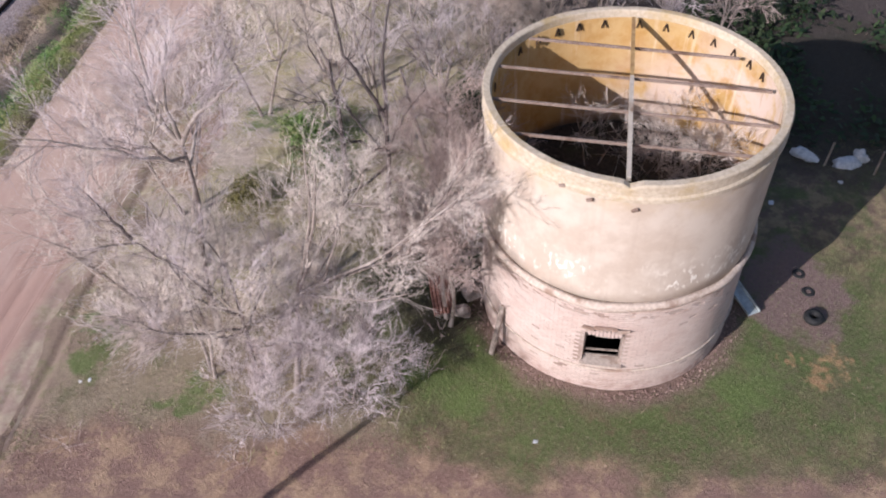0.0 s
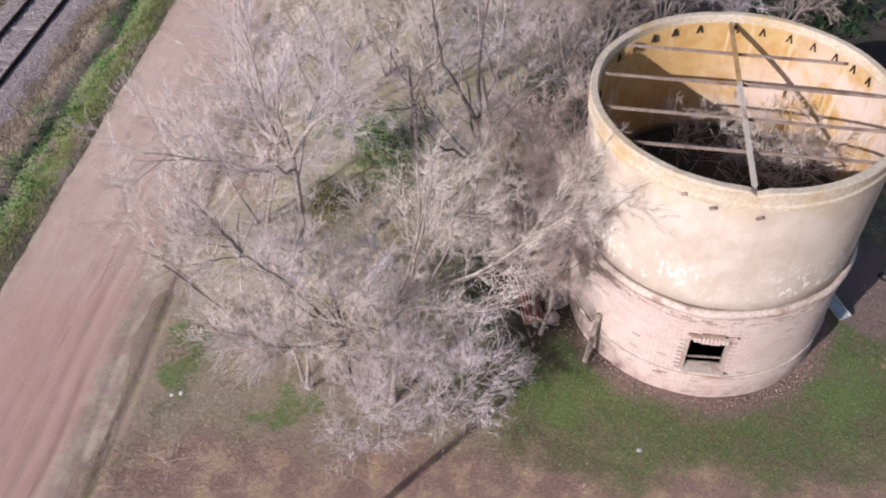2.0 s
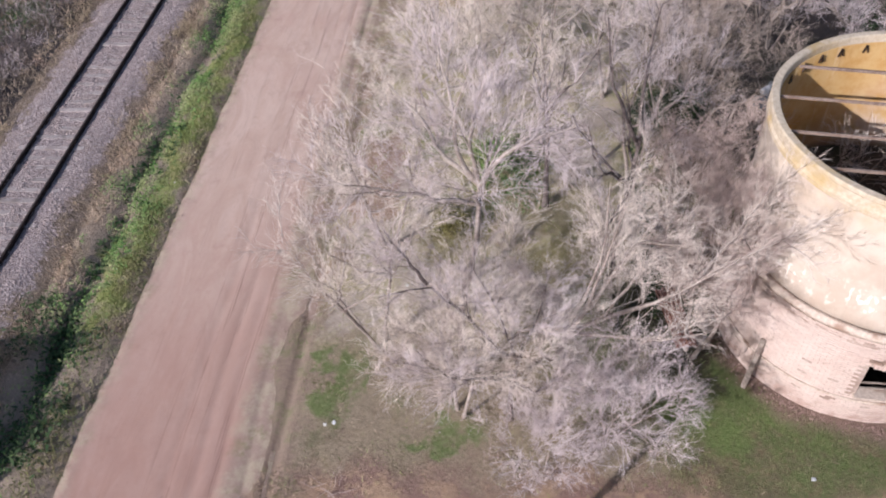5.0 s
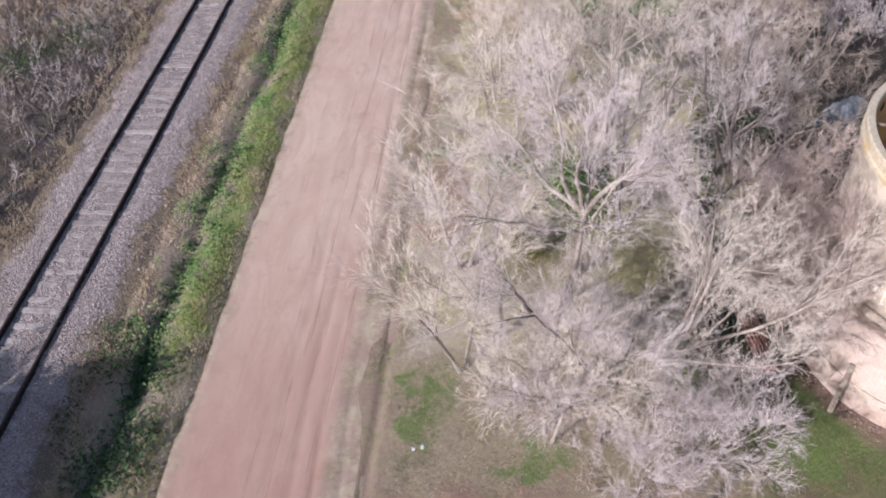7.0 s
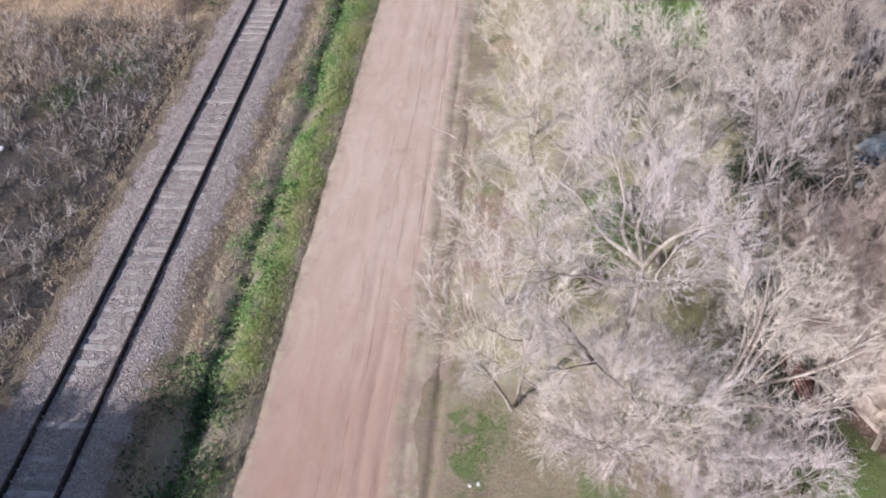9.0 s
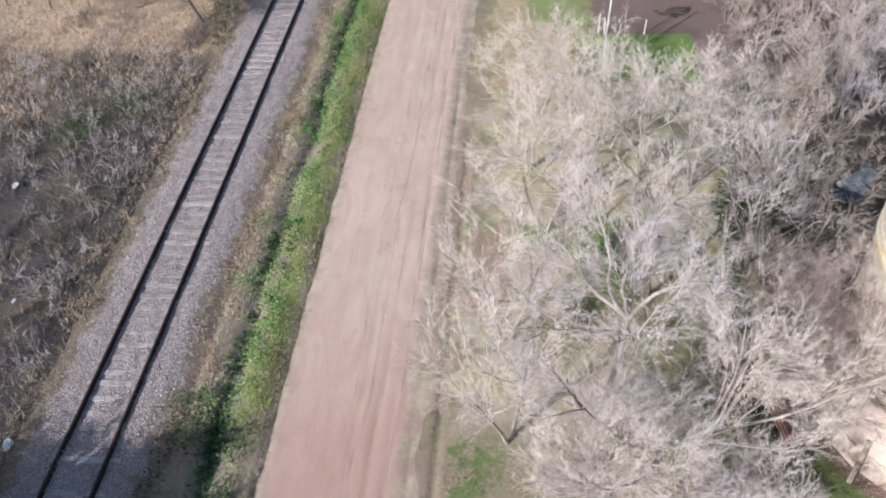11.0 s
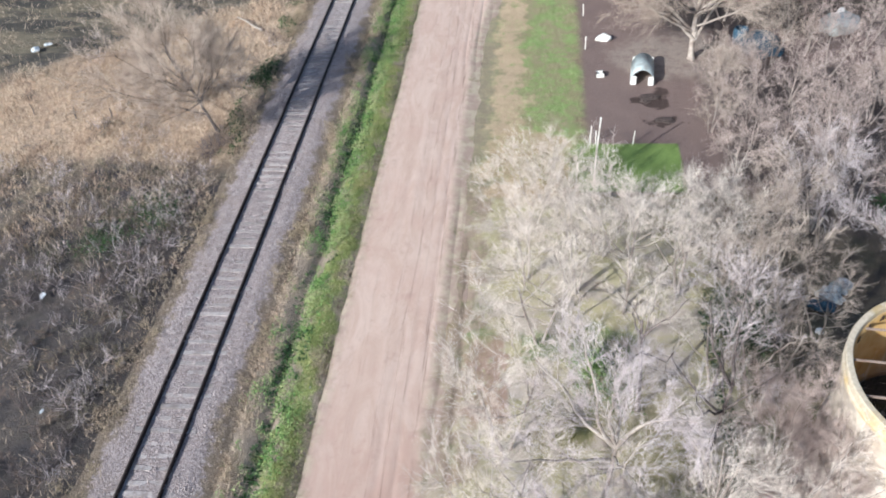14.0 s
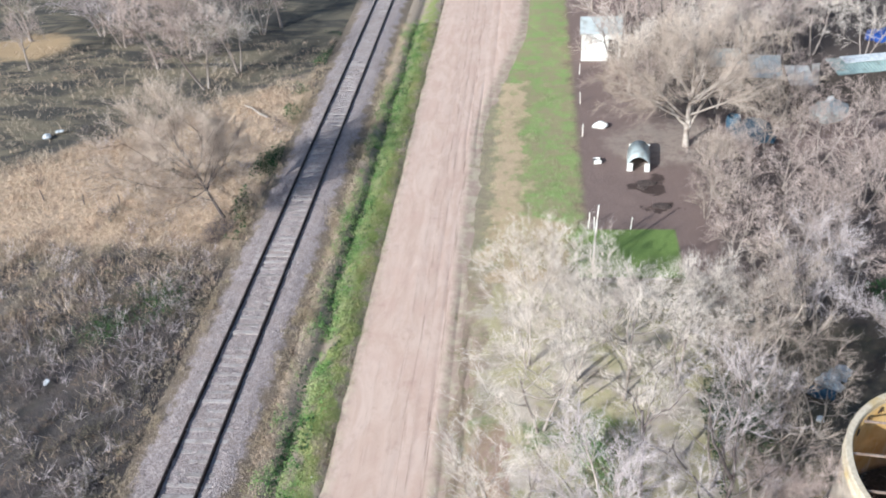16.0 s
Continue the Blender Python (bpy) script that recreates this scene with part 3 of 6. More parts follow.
def ground_z(x, y):
    """The height of the ground."""
    z = 0.05 * wave(x, y, 0.35, 3.0) + 0.03 * wave(x, y, 1.1, 7.0)
    z -= (0.22 + 0.3 * max(0.0, wave(0, y, 0.3, 11.0))) * math.exp(-(((x - 4.15 - 0.3 * wave(0, y, 0.22, 5.0)) / 0.38) ** 2)) + 0.06 * wave(x, y, 0.9, 6.0) * (2.8 < x < 5.9)
    z += 0.10 * math.exp(-(((x - 5.4) / 0.5) ** 2))
    east = 12.6 + lane_shift(y)
    if 5.9 < x < east:
        z -= 0.12 * min(1.0, (x - 5.9) / 0.5, (east - x) / 1.8)
    if x < -3.2:
        z += 0.10 * wave(x, y, 0.2, 9.0) * min(1.0, (-3.2 - x) / 3)
    if -3.2 < x < 3.0:
        z = -0.06
    # ruts beside the lane, under the trees
    if 11.3 < x < 12.6 and y < 16:
        z -= 0.09 * math.exp(-(((x - 11.95 - 0.12 * wave(0, y, 0.3, 2.0)) / 0.16) ** 2))
    return z


def steps(lo, hi, fine_lo, fine_hi, fine, growth=1.25):
    """Grid lines, fine in the middle and ever wider outwards."""
    out = list(np.arange(fine_lo, fine_hi + 1e-6, fine))
    d = fine
    while out[-1] < hi:
        d *= growth
        out.append(out[-1] + d)
    d = fine
    while out[0] > lo:
        d *= growth
        out.insert(0, out[0] - d)
    return out


def sheet(xs, ys, height):
    """Vertices and quads of a height field."""
    nx, ny = len(xs), len(ys)
    verts = np.array([(x, y, height(x, y)) for y in ys for x in xs])
    i = (np.arange(ny - 1)[:, None] * nx + np.arange(nx - 1)[None]).reshape(-1, 1)
    return verts, np.concatenate([i, i + 1, i + 1 + nx, i + nx], 1)


xs = steps(-900, 900, -14, 40, 0.28)
xs = sorted(set([round(x, 3) for x in xs] + [round(2.6 + 0.12 * i, 3) for i in range(32)] + [round(11.3 + 0.1 * i, 3) for i in range(14)]))
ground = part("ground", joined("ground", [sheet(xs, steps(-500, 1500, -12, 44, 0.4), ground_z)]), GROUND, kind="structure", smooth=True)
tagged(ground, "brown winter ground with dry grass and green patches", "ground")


def road_z(x, y):
    u = x - 8.55 - 0.10 * wave(0, y, 0.08, 1.0)
    half = 2.2 + (0.3 if u > 0 else 0.12) * wave(0, y, 0.35, 4.0 if u > 0 else 8.0) + 0.08 * wave(0, y, 1.6, 4.0 if u > 0 else 8.0)
    z = 0.02 + 0.018 * math.cos(u * 1.3) + 0.012 * wave(x, y, 2.0, 6.0)
    for c, d, w in ((-1.35, 0.010, 0.3), (-0.35, 0.014, 0.18), (0.55, 0.022, 0.16), (1.25, 0.03, 0.12), (1.8, 0.05, 0.09), (2.55, 0.05, 0.10), (3.3, 0.09, 0.14)):
        z -= d * math.exp(-(((u - c - 0.22 * wave(c, y, 0.16, 3.0)) / w) ** 2)) * max(0.0, 0.45 + 1.2 * wave(c * 5, y, 0.12, 2.0) - 0.15)
    out = abs(u) - half - (lane_shift(y) if u > 0 else 0.0)
    if out > 0:
        z -= 0.12 * out + 0.5 * out * out if u < 0 else 0.11 * out + 0.05 * max(0.0, out - 1.2)
    return z


road = part("road", joined("road", [sheet(list(np.arange(5.85, 12.31, 0.075)) + list(np.arange(12.5, 16.6, 0.25)), steps(-120, 400, -9, 40, 0.3), road_z)]), ROAD, kind="structure", smooth=True)
tagged(road, "pinkish packed dirt lane with wheel ruts", "road")


# ---- the railway ----
def bed_z(x, y):
    a = abs(x) + 0.12 * wave(x, y, 0.7, 2.0)
    z = 0.143 if a < 0.8 else 0.16 if a < 1.75 else 0.155 - 0.21 * (a - 1.75) / 1.1
    return z + (0.05 if a < 0.8 else 0.03) * wave(x, y, 2.6, 4.0) + (0.035 * wave(x, y, 0.7, 14.0) if a < 1.5 else 0.0)


bed = part("ballast_bed", joined("ballast_bed", [sheet(np.arange(-3.2, 3.05, 0.125), steps(-120, 400, -8, 60, 0.25), bed_z)]), BED, kind="structure", smooth=True)
tagged(bed, "grey crushed stone ballast bed of the railway", "ballast")

rng = np.random.default_rng(11)


def stones(count, y0, y1, size):
    """Loose angular stones strewn over the ballast."""
    octa = np.array([(1, 0, 0), (0, 1, 0), (-1, 0, 0), (0, -1, 0), (0, 0, 1), (0, 0, -1)], float)
    tri = np.array([(0, 1, 4), (1, 2, 4), (2, 3, 4), (3, 0, 4), (1, 0, 5), (2, 1, 5), (3, 2, 5), (0, 3, 5)])
    x = rng.uniform(-2.9, 2.7, count)
    y = y0 + (y1 - y0) * rng.random(count) ** 1.25
    keep = (rng.random(count) < 0.8) & (np.abs(x) < 2.0 + 0.7 * rng.random(count) ** 2)
    x, y = x[keep], y[keep]
    z = np.array([bed_z(a, b) for a, b in zip(x, y)])
    n = len(x)
    s = rng.uniform(0.6, 1.35, (n, 1, 1)) * size
    shape = octa[None] * rng.uniform(0.55, 1.25, (n, 6, 1)) * s
    a = rng.uniform(0, 6.28, n)
    c, d = np.cos(a)[:, None], np.sin(a)[:, None]
    px, py = shape[:, :, 0] * c - shape[:, :, 1] * d, shape[:, :, 0] * d + shape[:, :, 1] * c
    verts = np.stack([px + x[:, None], py + y[:, None], shape[:, :, 2] * 0.8 + z[:, None] + 0.01], -1).reshape(-1, 3)
    return verts, (np.arange(n)[:, None, None] * 6 + tri[None]).reshape(-1, 3)


tagged(part("ballast_stone", joined("ballast_stone", [stones(23000, -7, 40, 0.036)], True), STONE, kind="stuff"), "loose grey crushed stones on the railway bed", "ballast")

track = thing("railway_track", (0, 0, 0), "single railway track, dark rusty rails on grey sleepers", "railway")
PROFILE = [(-0.068, 0.0), (0.068, 0.0), (0.068, 0.014), (0.012, 0.03), (0.010, 0.105), (0.036, 0.118), (0.036, 0.142), (0.026, 0.15), (-0.026, 0.15), (-0.036, 0.142), (-0.036, 0.118), (-0.010, 0.105), (-0.012, 0.03), (-0.068, 0.014)]


def rail_run(x0):
    """One rail, swept along the line with slight unevenness."""
    ys = np.r_[-120, np.arange(-12, 90, 1.5), 120, 200, 400]
    verts, n = [], len(PROFILE)
    for y in ys:
        dx = 0.012 * wave(x0, y, 0.15, 2.0)
        verts += [(x0 + dx + 1.25 * px, y, 0.165 + pz) for px, pz in PROFILE]
    i = (np.arange(len(ys) - 1)[:, None, None] * n)
    a, b = np.arange(n), (np.arange(n) + 1) % n
    quads = np.stack(np.broadcast_arrays(i[:, 0] + a, i[:, 0] + b, i[:, 0] + b + n, i[:, 0] + a + n), -1).reshape(-1, 4)
    return np.array(verts), quads


for x0 in (-0.87, 0.87):
    part("rail", joined("rail", [rail_run(x0)], True), RAIL, track)


# ---- the water tower ----
TX, TY = 28.4, 0.9
TOP = 7.76
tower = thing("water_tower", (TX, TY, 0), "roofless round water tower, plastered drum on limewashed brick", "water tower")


def drum(profile, sides=96, skip=None, a0=0.0, wobble=0.012):
    """A ring swept round the axis from (radius, height) rows, closed in section; skip leaves out a window."""
    bm = bmesh.new()
    rows = []
    for j, (r, z) in enumerate(profile):
        rows.append([bm.verts.new(((r + wobble * wave(3 * math.cos(a), 3 * math.sin(a), 1.0, z)) * math.cos(a), (r + wobble * wave(3 * math.cos(a), 3 * math.sin(a), 1.0, z)) * math.sin(a), z)) for a in (a0 + 2 * math.pi * i / sides for i in range(sides))])
    n = len(profile)
    for j in range(n):
        for i in range(sides):
            if skip and skip(i, j):
                continue
            k = (i + 1) % sides
            bm.faces.new((rows[j][i], rows[j][k], rows[(j + 1) % n][k], rows[(j + 1) % n][i]))
    return bm
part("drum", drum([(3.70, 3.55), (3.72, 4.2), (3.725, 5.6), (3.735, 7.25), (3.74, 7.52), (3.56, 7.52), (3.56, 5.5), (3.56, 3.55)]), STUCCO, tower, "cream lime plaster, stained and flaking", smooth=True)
part("lining", drum([(3.555, 7.54), (3.535, 7.54), (3.525, 5.0), (3.52, 2.5), (3.55, 2.5)]), INSIDE, tower, "ochre stained plaster, its foot painted darker as shade", smooth=True)
# lip with a moulding below it, and a chip where the girder bears
lip = drum([(3.74, 7.18), (3.79, 7.23), (3.79, 7.34), (3.745, 7.39), (3.75, 7.61), (3.785, 7.65), (3.785, 7.73), (3.76, TOP), (3.595, TOP), (3.57, 7.73), (3.545, 7.47)], 160, wobble=0.02)
for v in lip.verts:
    a = math.atan2(v.co.y, v.co.x)
    if v.co.z > 7.42:
        v.co.z -= 0.12 * math.exp(-(((a + 1.64) / 0.035) ** 2)) + 0.05 * max(0.0, wave(2 * v.co.x, 2 * v.co.y, 1.4, 5.0) - 0.35)
part("rim", lip, RIM, tower, "ochre cement rim, chipped", smooth=False)
part("ledge", drum([(3.71, 3.44), (3.79, 3.47), (3.855, 3.57), (3.865, 3.66), (3.83, 3.72), (3.72, 3.78)], 160, wobble=0.06), BAND, tower, "projecting cement ledge, worn", smooth=True)
part("band", drum([(3.74, 0.90), (3.79, 0.92), (3.795, 0.97), (3.74, 0.995)], 128, wobble=0.03), BAND, tower, smooth=True)

# brick base: a core wall with the window through it, and courses of bricks outside
W0, W1, WZ0, WZ1 = radians(-102.4), radians(-87.4), 1.24, 2.44
SIDES = 183
W_A = 2 * math.pi / SIDES
win_i = [i for i in range(SIDES) if W0 < ((i + 0.5) * W_A - 2 * math.pi) < W1]
ws, we = win_i[0] * W_A - 2 * math.pi, (win_i[-1] + 1) * W_A - 2 * math.pi
core = drum([(3.74, -0.15), (3.74, WZ0), (3.74, WZ1), (3.70, 3.5), (3.55, 3.5), (3.55, WZ1), (3.55, WZ0), (3.55, -0.15)], SIDES, lambda i, j: i in win_i and j in (1, 5), wobble=0.0)
for a in (ws, we):      # the jambs, sill and head of the opening
    core.faces.new([core.verts.new((r * math.cos(a), r * math.sin(a), z)) for r, z in ((3.55, WZ0), (3.74, WZ0), (3.74, WZ1), (3.55, WZ1))])
for z in (WZ0, WZ1):
    for i in win_i:
        b0, b1 = i * W_A, (i + 1) * W_A
        core.faces.new([core.verts.new((r * math.cos(b), r * math.sin(b), z)) for r, b in ((3.55, b0), (3.74, b0), (3.74, b1), (3.55, b1))])
part("base_wall", core, MORTAR, tower, "limewashed brick wall")
frame_w = 3.76 * (we - ws)
mid_a = (ws + we) / 2
tower_window = new("window")
tower_window.parent = tower


def on_wall(a, z, r=3.6):
    """A pose on the wall at an angle and height, with x along the wall and y outwards."""
    return Matrix.Translation((r * math.cos(a), r * math.sin(a), z)) @ Matrix.Rotation(a - math.pi / 2, 4, "Z")


part("sill", boxed(frame_w + 0.12, 0.42, 0.07, on_wall(mid_a, WZ0 - 0.03, 3.66), 0.015), BAND, tower_window, "worn cement sill")
for s in (-1, 1):
    part("jamb", boxed(0.035, 0.10, WZ1 - WZ0 - 0.02, on_wall(mid_a + s * (frame_w / 2 - 0.03) / 3.6, (WZ0 + WZ1) / 2 + 0.02, 3.55), 0.008), TIMBER, tower_window)
for z in (0.12, 0.36):
    part("rail", boxed(frame_w - 0.12, 0.05, 0.045, on_wall(mid_a, WZ0 + z, 3.56) @ pose(0, 0, 0, 0, 4, 0), 0.008), TIMBER, tower_window, "broken grey sash bar")
lintel = bmesh.new()
for i in range(9):      # flat arch of bricks on end, with a hood
    box_bm(lintel, 0.085, 0.12, 0.24 if abs(i - 4) < 3 else 0.19, on_wall(mid_a + (i - 4) * 0.0262, WZ1 + 0.13, 3.775), 0.01)
part("lintel", lintel, BRICK, tower_window, "brick flat arch over the window")
for s, z, w in ((-1, 0.28, 0.34), (0, 0.36, 0.62), (1, 0.27, 0.36)):
    part("hood", boxed(w, 0.10, 0.045, on_wall(mid_a + s * 0.118, WZ1 + z, 3.82) @ pose(0, 0, 0, 0, 8 * s, 0), 0.01), BAND, tower_window)

COURSE, BW = 0.083, 0.262
STACK = int(3.42 / COURSE)
brick_mesh = bpy.data.meshes.new("brick")
bm = boxed(BW - 0.014, 0.115, COURSE - 0.013, None, 0.006)
bm.to_mesh(brick_mesh)
bm.free()
brick_mesh.materials.append(BRICK)
rest = []
brick_rng = random.Random(4)
named_bricks = []
for c in range(STACK):
    z = COURSE * (c + 0.5)
    count = int(2 * math.pi * 3.77 / BW)
    for i in range(count):
        a = (i + 0.5 * (c % 2)) * 2 * math.pi / count - math.pi
        if W0 - 0.045 < a < W1 + 0.045 and WZ0 - 0.09 < z < WZ1 + (0.26 if abs(a - mid_a) < 0.13 else 0.02):
            continue
        if brick_rng.random() < 0.012 + (0.30 if 3.12 < z < 3.3 and wave(4 * a, z, 1.3, 6.0) > 0.0 else 0.0) + (0.12 if 0.7 < z < 0.9 else 0.0):
            continue
        m = on_wall(a, z, 3.689 + brick_rng.gauss(0, 0.0025)) @ pose(0, 0, 0, 0, brick_rng.gauss(0, 0.4), brick_rng.gauss(0, 0.25))
        if -2.0 < a < -1.30 and 0.75 < z < 2.95 and len(named_bricks) < 300:
            named_bricks.append(m)
        else:
            rest.append(m)
cv = np.array([v.co[:] for v in brick_mesh.vertices])
lo, hi = cv.min(0), cv.max(0)
cube_v = np.array([[(lo, hi)[i][0], (lo, hi)[j][1], (lo, hi)[k][2]] for i in (0, 1) for j in (0, 1) for k in (0, 1)])
cube_f = np.array([(1, 3, 7, 5), (3, 2, 6, 7), (0, 1, 5, 4), (2, 3, 1, 0), (4, 5, 7, 6)])
many_v = np.concatenate([cube_v @ np.array(m.to_3x3()).T + np.array(m.translation) for m in rest])
many_f = (np.arange(len(rest))[:, None, None] * 8 + cube_f[None]).reshape(-1, 4)
BRICKS_FAR = Nodes("limewashed_brick_courses")
_k = BRICKS_FAR
_c = _k.mix(_k.island(), (0.50, 0.345, 0.29), (0.62, 0.48, 0.415))
_c = _k.mix(_k.ramp(_k.noise(14.0, 5.0, 0.7), 0.35, 0.7, 0.0, 0.3), _c, (0.40, 0.27, 0.22))
_c = _k.mix(_k.ramp(_k.noise(1.6, 6.0, 0.65), 0.30, 0.66, 0.92, 0.40), _c, (0.66, 0.555, 0.49))
_c = _k.mix(_k.calc("MULTIPLY", _k.ramp(_k.xyz()[2], 0.15, 0.75, 1.0, 0.0), _k.ramp(_k.noise(2.2, 6.0, 0.7), 0.40, 0.62, 0.15, 0.75)), _c, (0.34, 0.22, 0.18))
_c = _k.mix(_k.calc("MULTIPLY", _k.ramp(_k.xyz()[2], 2.9, 3.3), _k.ramp(_k.noise(2.6, 6.0, 0.75, stretch=(1.0, 1.0, 3.0)), 0.52, 0.62, 0.0, 0.8)), _c, (0.32, 0.215, 0.17))
_k.bump(_k.noise(40.0, 4.0), 0.4, 0.008)
part("brick_courses", joined("brick_courses", [(many_v, many_f)], True), _k.done(_c, 0.93, 0.0, 0.15), tower, "limewashed brick courses", kind="stuff")

# steel over the mouth: four tie beams, a girder and the brackets
def tower_bar(name, p, q, w, h, material, label=""):
    p, q = Vector(p) - Vector((TX, TY, 0)), Vector(q) - Vector((TX, TY, 0))
    d = q - p
    m = Matrix.Translation((p + q) / 2) @ Matrix.Rotation(math.atan2(d.y, d.x), 4, "Z") @ Matrix.Rotation(-math.asin(d.z / d.length), 4, "Y")
    bm = bmesh.new()
    for z, ww, hh in ((h / 2 - 0.01, w, 0.02), (-h / 2 + 0.01, w, 0.02), (0, 0.025, h - 0.03)):
        box_bm(bm, d.length, ww, hh, m @ Matrix.Translation((0, 0, z)))
    return part(name, bm, material, tower, label)


for p, q in (((25.72, 3.12, 7.60), (31.18, 2.50, 7.56)), ((24.98, 1.76, 7.60), (31.78, 1.06, 7.56)), ((24.90, 0.33, 7.60), (31.70, -0.36, 7.56)), ((25.35, -1.02, 7.60), (31.25, -1.52, 7.56))):
    tower_bar("tie_beam", p, q, 0.05, 0.07, RUST, "rusty steel tie beam")
tower_bar("girder", (28.36, 1.35, 7.67), (28.08, -2.62, 7.70), 0.10, 0.11, GIRDER, "pale painted steel girder")
tower_bar("girder", (28.56, 4.22, 7.64), (28.36, 1.35, 7.67), 0.10, 0.11, OCHRE_STEEL, "ochre rusted steel girder")
part("stub", boxed(0.07, 0.07, 0.5, Matrix.Translation((28.38 - TX, 1.5 - TY, 7.36))), GIRDER, tower)
for deg in (18, 28, 38, 49, 60, 72, 84, 100, 112, 123, 134, 146, 176):
    a = radians(deg)
    bm = bmesh.new()
    for s in (-1, 1):
        box_bm(bm, 0.028, 0.04, 0.24, on_wall(a + s * 0.011, 7.38, 3.49) @ pose(0, 0, 0, 0, s * 17, 0))
    part("bracket", bm, RAIL, tower, "rusty steel bracket")
for a, z in ((-1.87, 7.12), (-1.60, 7.02), (-2.05, 7.3), (0.35, 7.2)):
    part("anchor_plate", boxed(0.16, 0.05, 0.09, on_wall(a, z, 3.79) @ pose(0, 0, 0, 0, 25, 0), 0.01), RUST, tower)
inner = bmesh.new()
bmesh.ops.create_circle(inner, cap_ends=True, radius=3.52, segments=64)
slab = bmesh.ops.extrude_face_region(inner, geom=inner.faces[:])
bmesh.ops.translate(inner, vec=(0, 0, -0.25), verts=[v for v in slab["geom"] if isinstance(v, bmesh.types.BMVert)])
bmesh.ops.translate(inner, vec=(0, 0, 4.0), verts=inner.verts)
part("tank_floor", inner, VOID_SOIL, tower, "near-black tank floor")
lower = bmesh.new()
bmesh.ops.create_circle(lower, cap_ends=True, radius=3.55, segments=64)
bmesh.ops.translate(lower, vec=(0, 0, 0.06), verts=lower.verts)
part("floor", lower, VOID_SOIL, tower, "near-black earth floor")


# ---- trees and scrub ----
def unit(v):
    return v / (np.linalg.norm(v, axis=-1, keepdims=True) + 1e-9)


def grow(r, base, direction, length, nodes, bend, lift):
    """Curved branch paths: (n, 3) starts and directions become (n, nodes, 3) paths."""
    n = len(base)
    path = np.zeros((n, nodes, 3))
    path[:, 0] = base
    d = unit(direction)
    step = (length / (nodes - 1))[:, None]
    for i in range(1, nodes):
        d = unit(d + r.normal(0, bend, (n, 3)) + np.array([0, 0, lift]))
        path[:, i] = path[:, i - 1] + d * step
    return path


def shoots(r, paths, per, t0, spread, droop=0.0):
    """Starts and directions of side shoots along paths, and how far out each one sits."""
    n, k, _ = paths.shape
    which = np.repeat(np.arange(n), per)
    t = r.uniform(t0, 1.0, len(which))
    f = t * (k - 1)
    i = np.minimum(f.astype(int), k - 2)
    w = (f - i)[:, None]
    start = paths[which, i] * (1 - w) + paths[which, i + 1] * w
    along = unit(paths[which, i + 1] - paths[which, i])
    side = unit(np.cross(along, r.normal(0, 1, (len(which), 3))))
    a = np.radians(r.uniform(*spread, len(which)))[:, None]
    d = along * np.cos(a) + side * np.sin(a)
    d[:, 2] -= droop
    return start, d, t, which


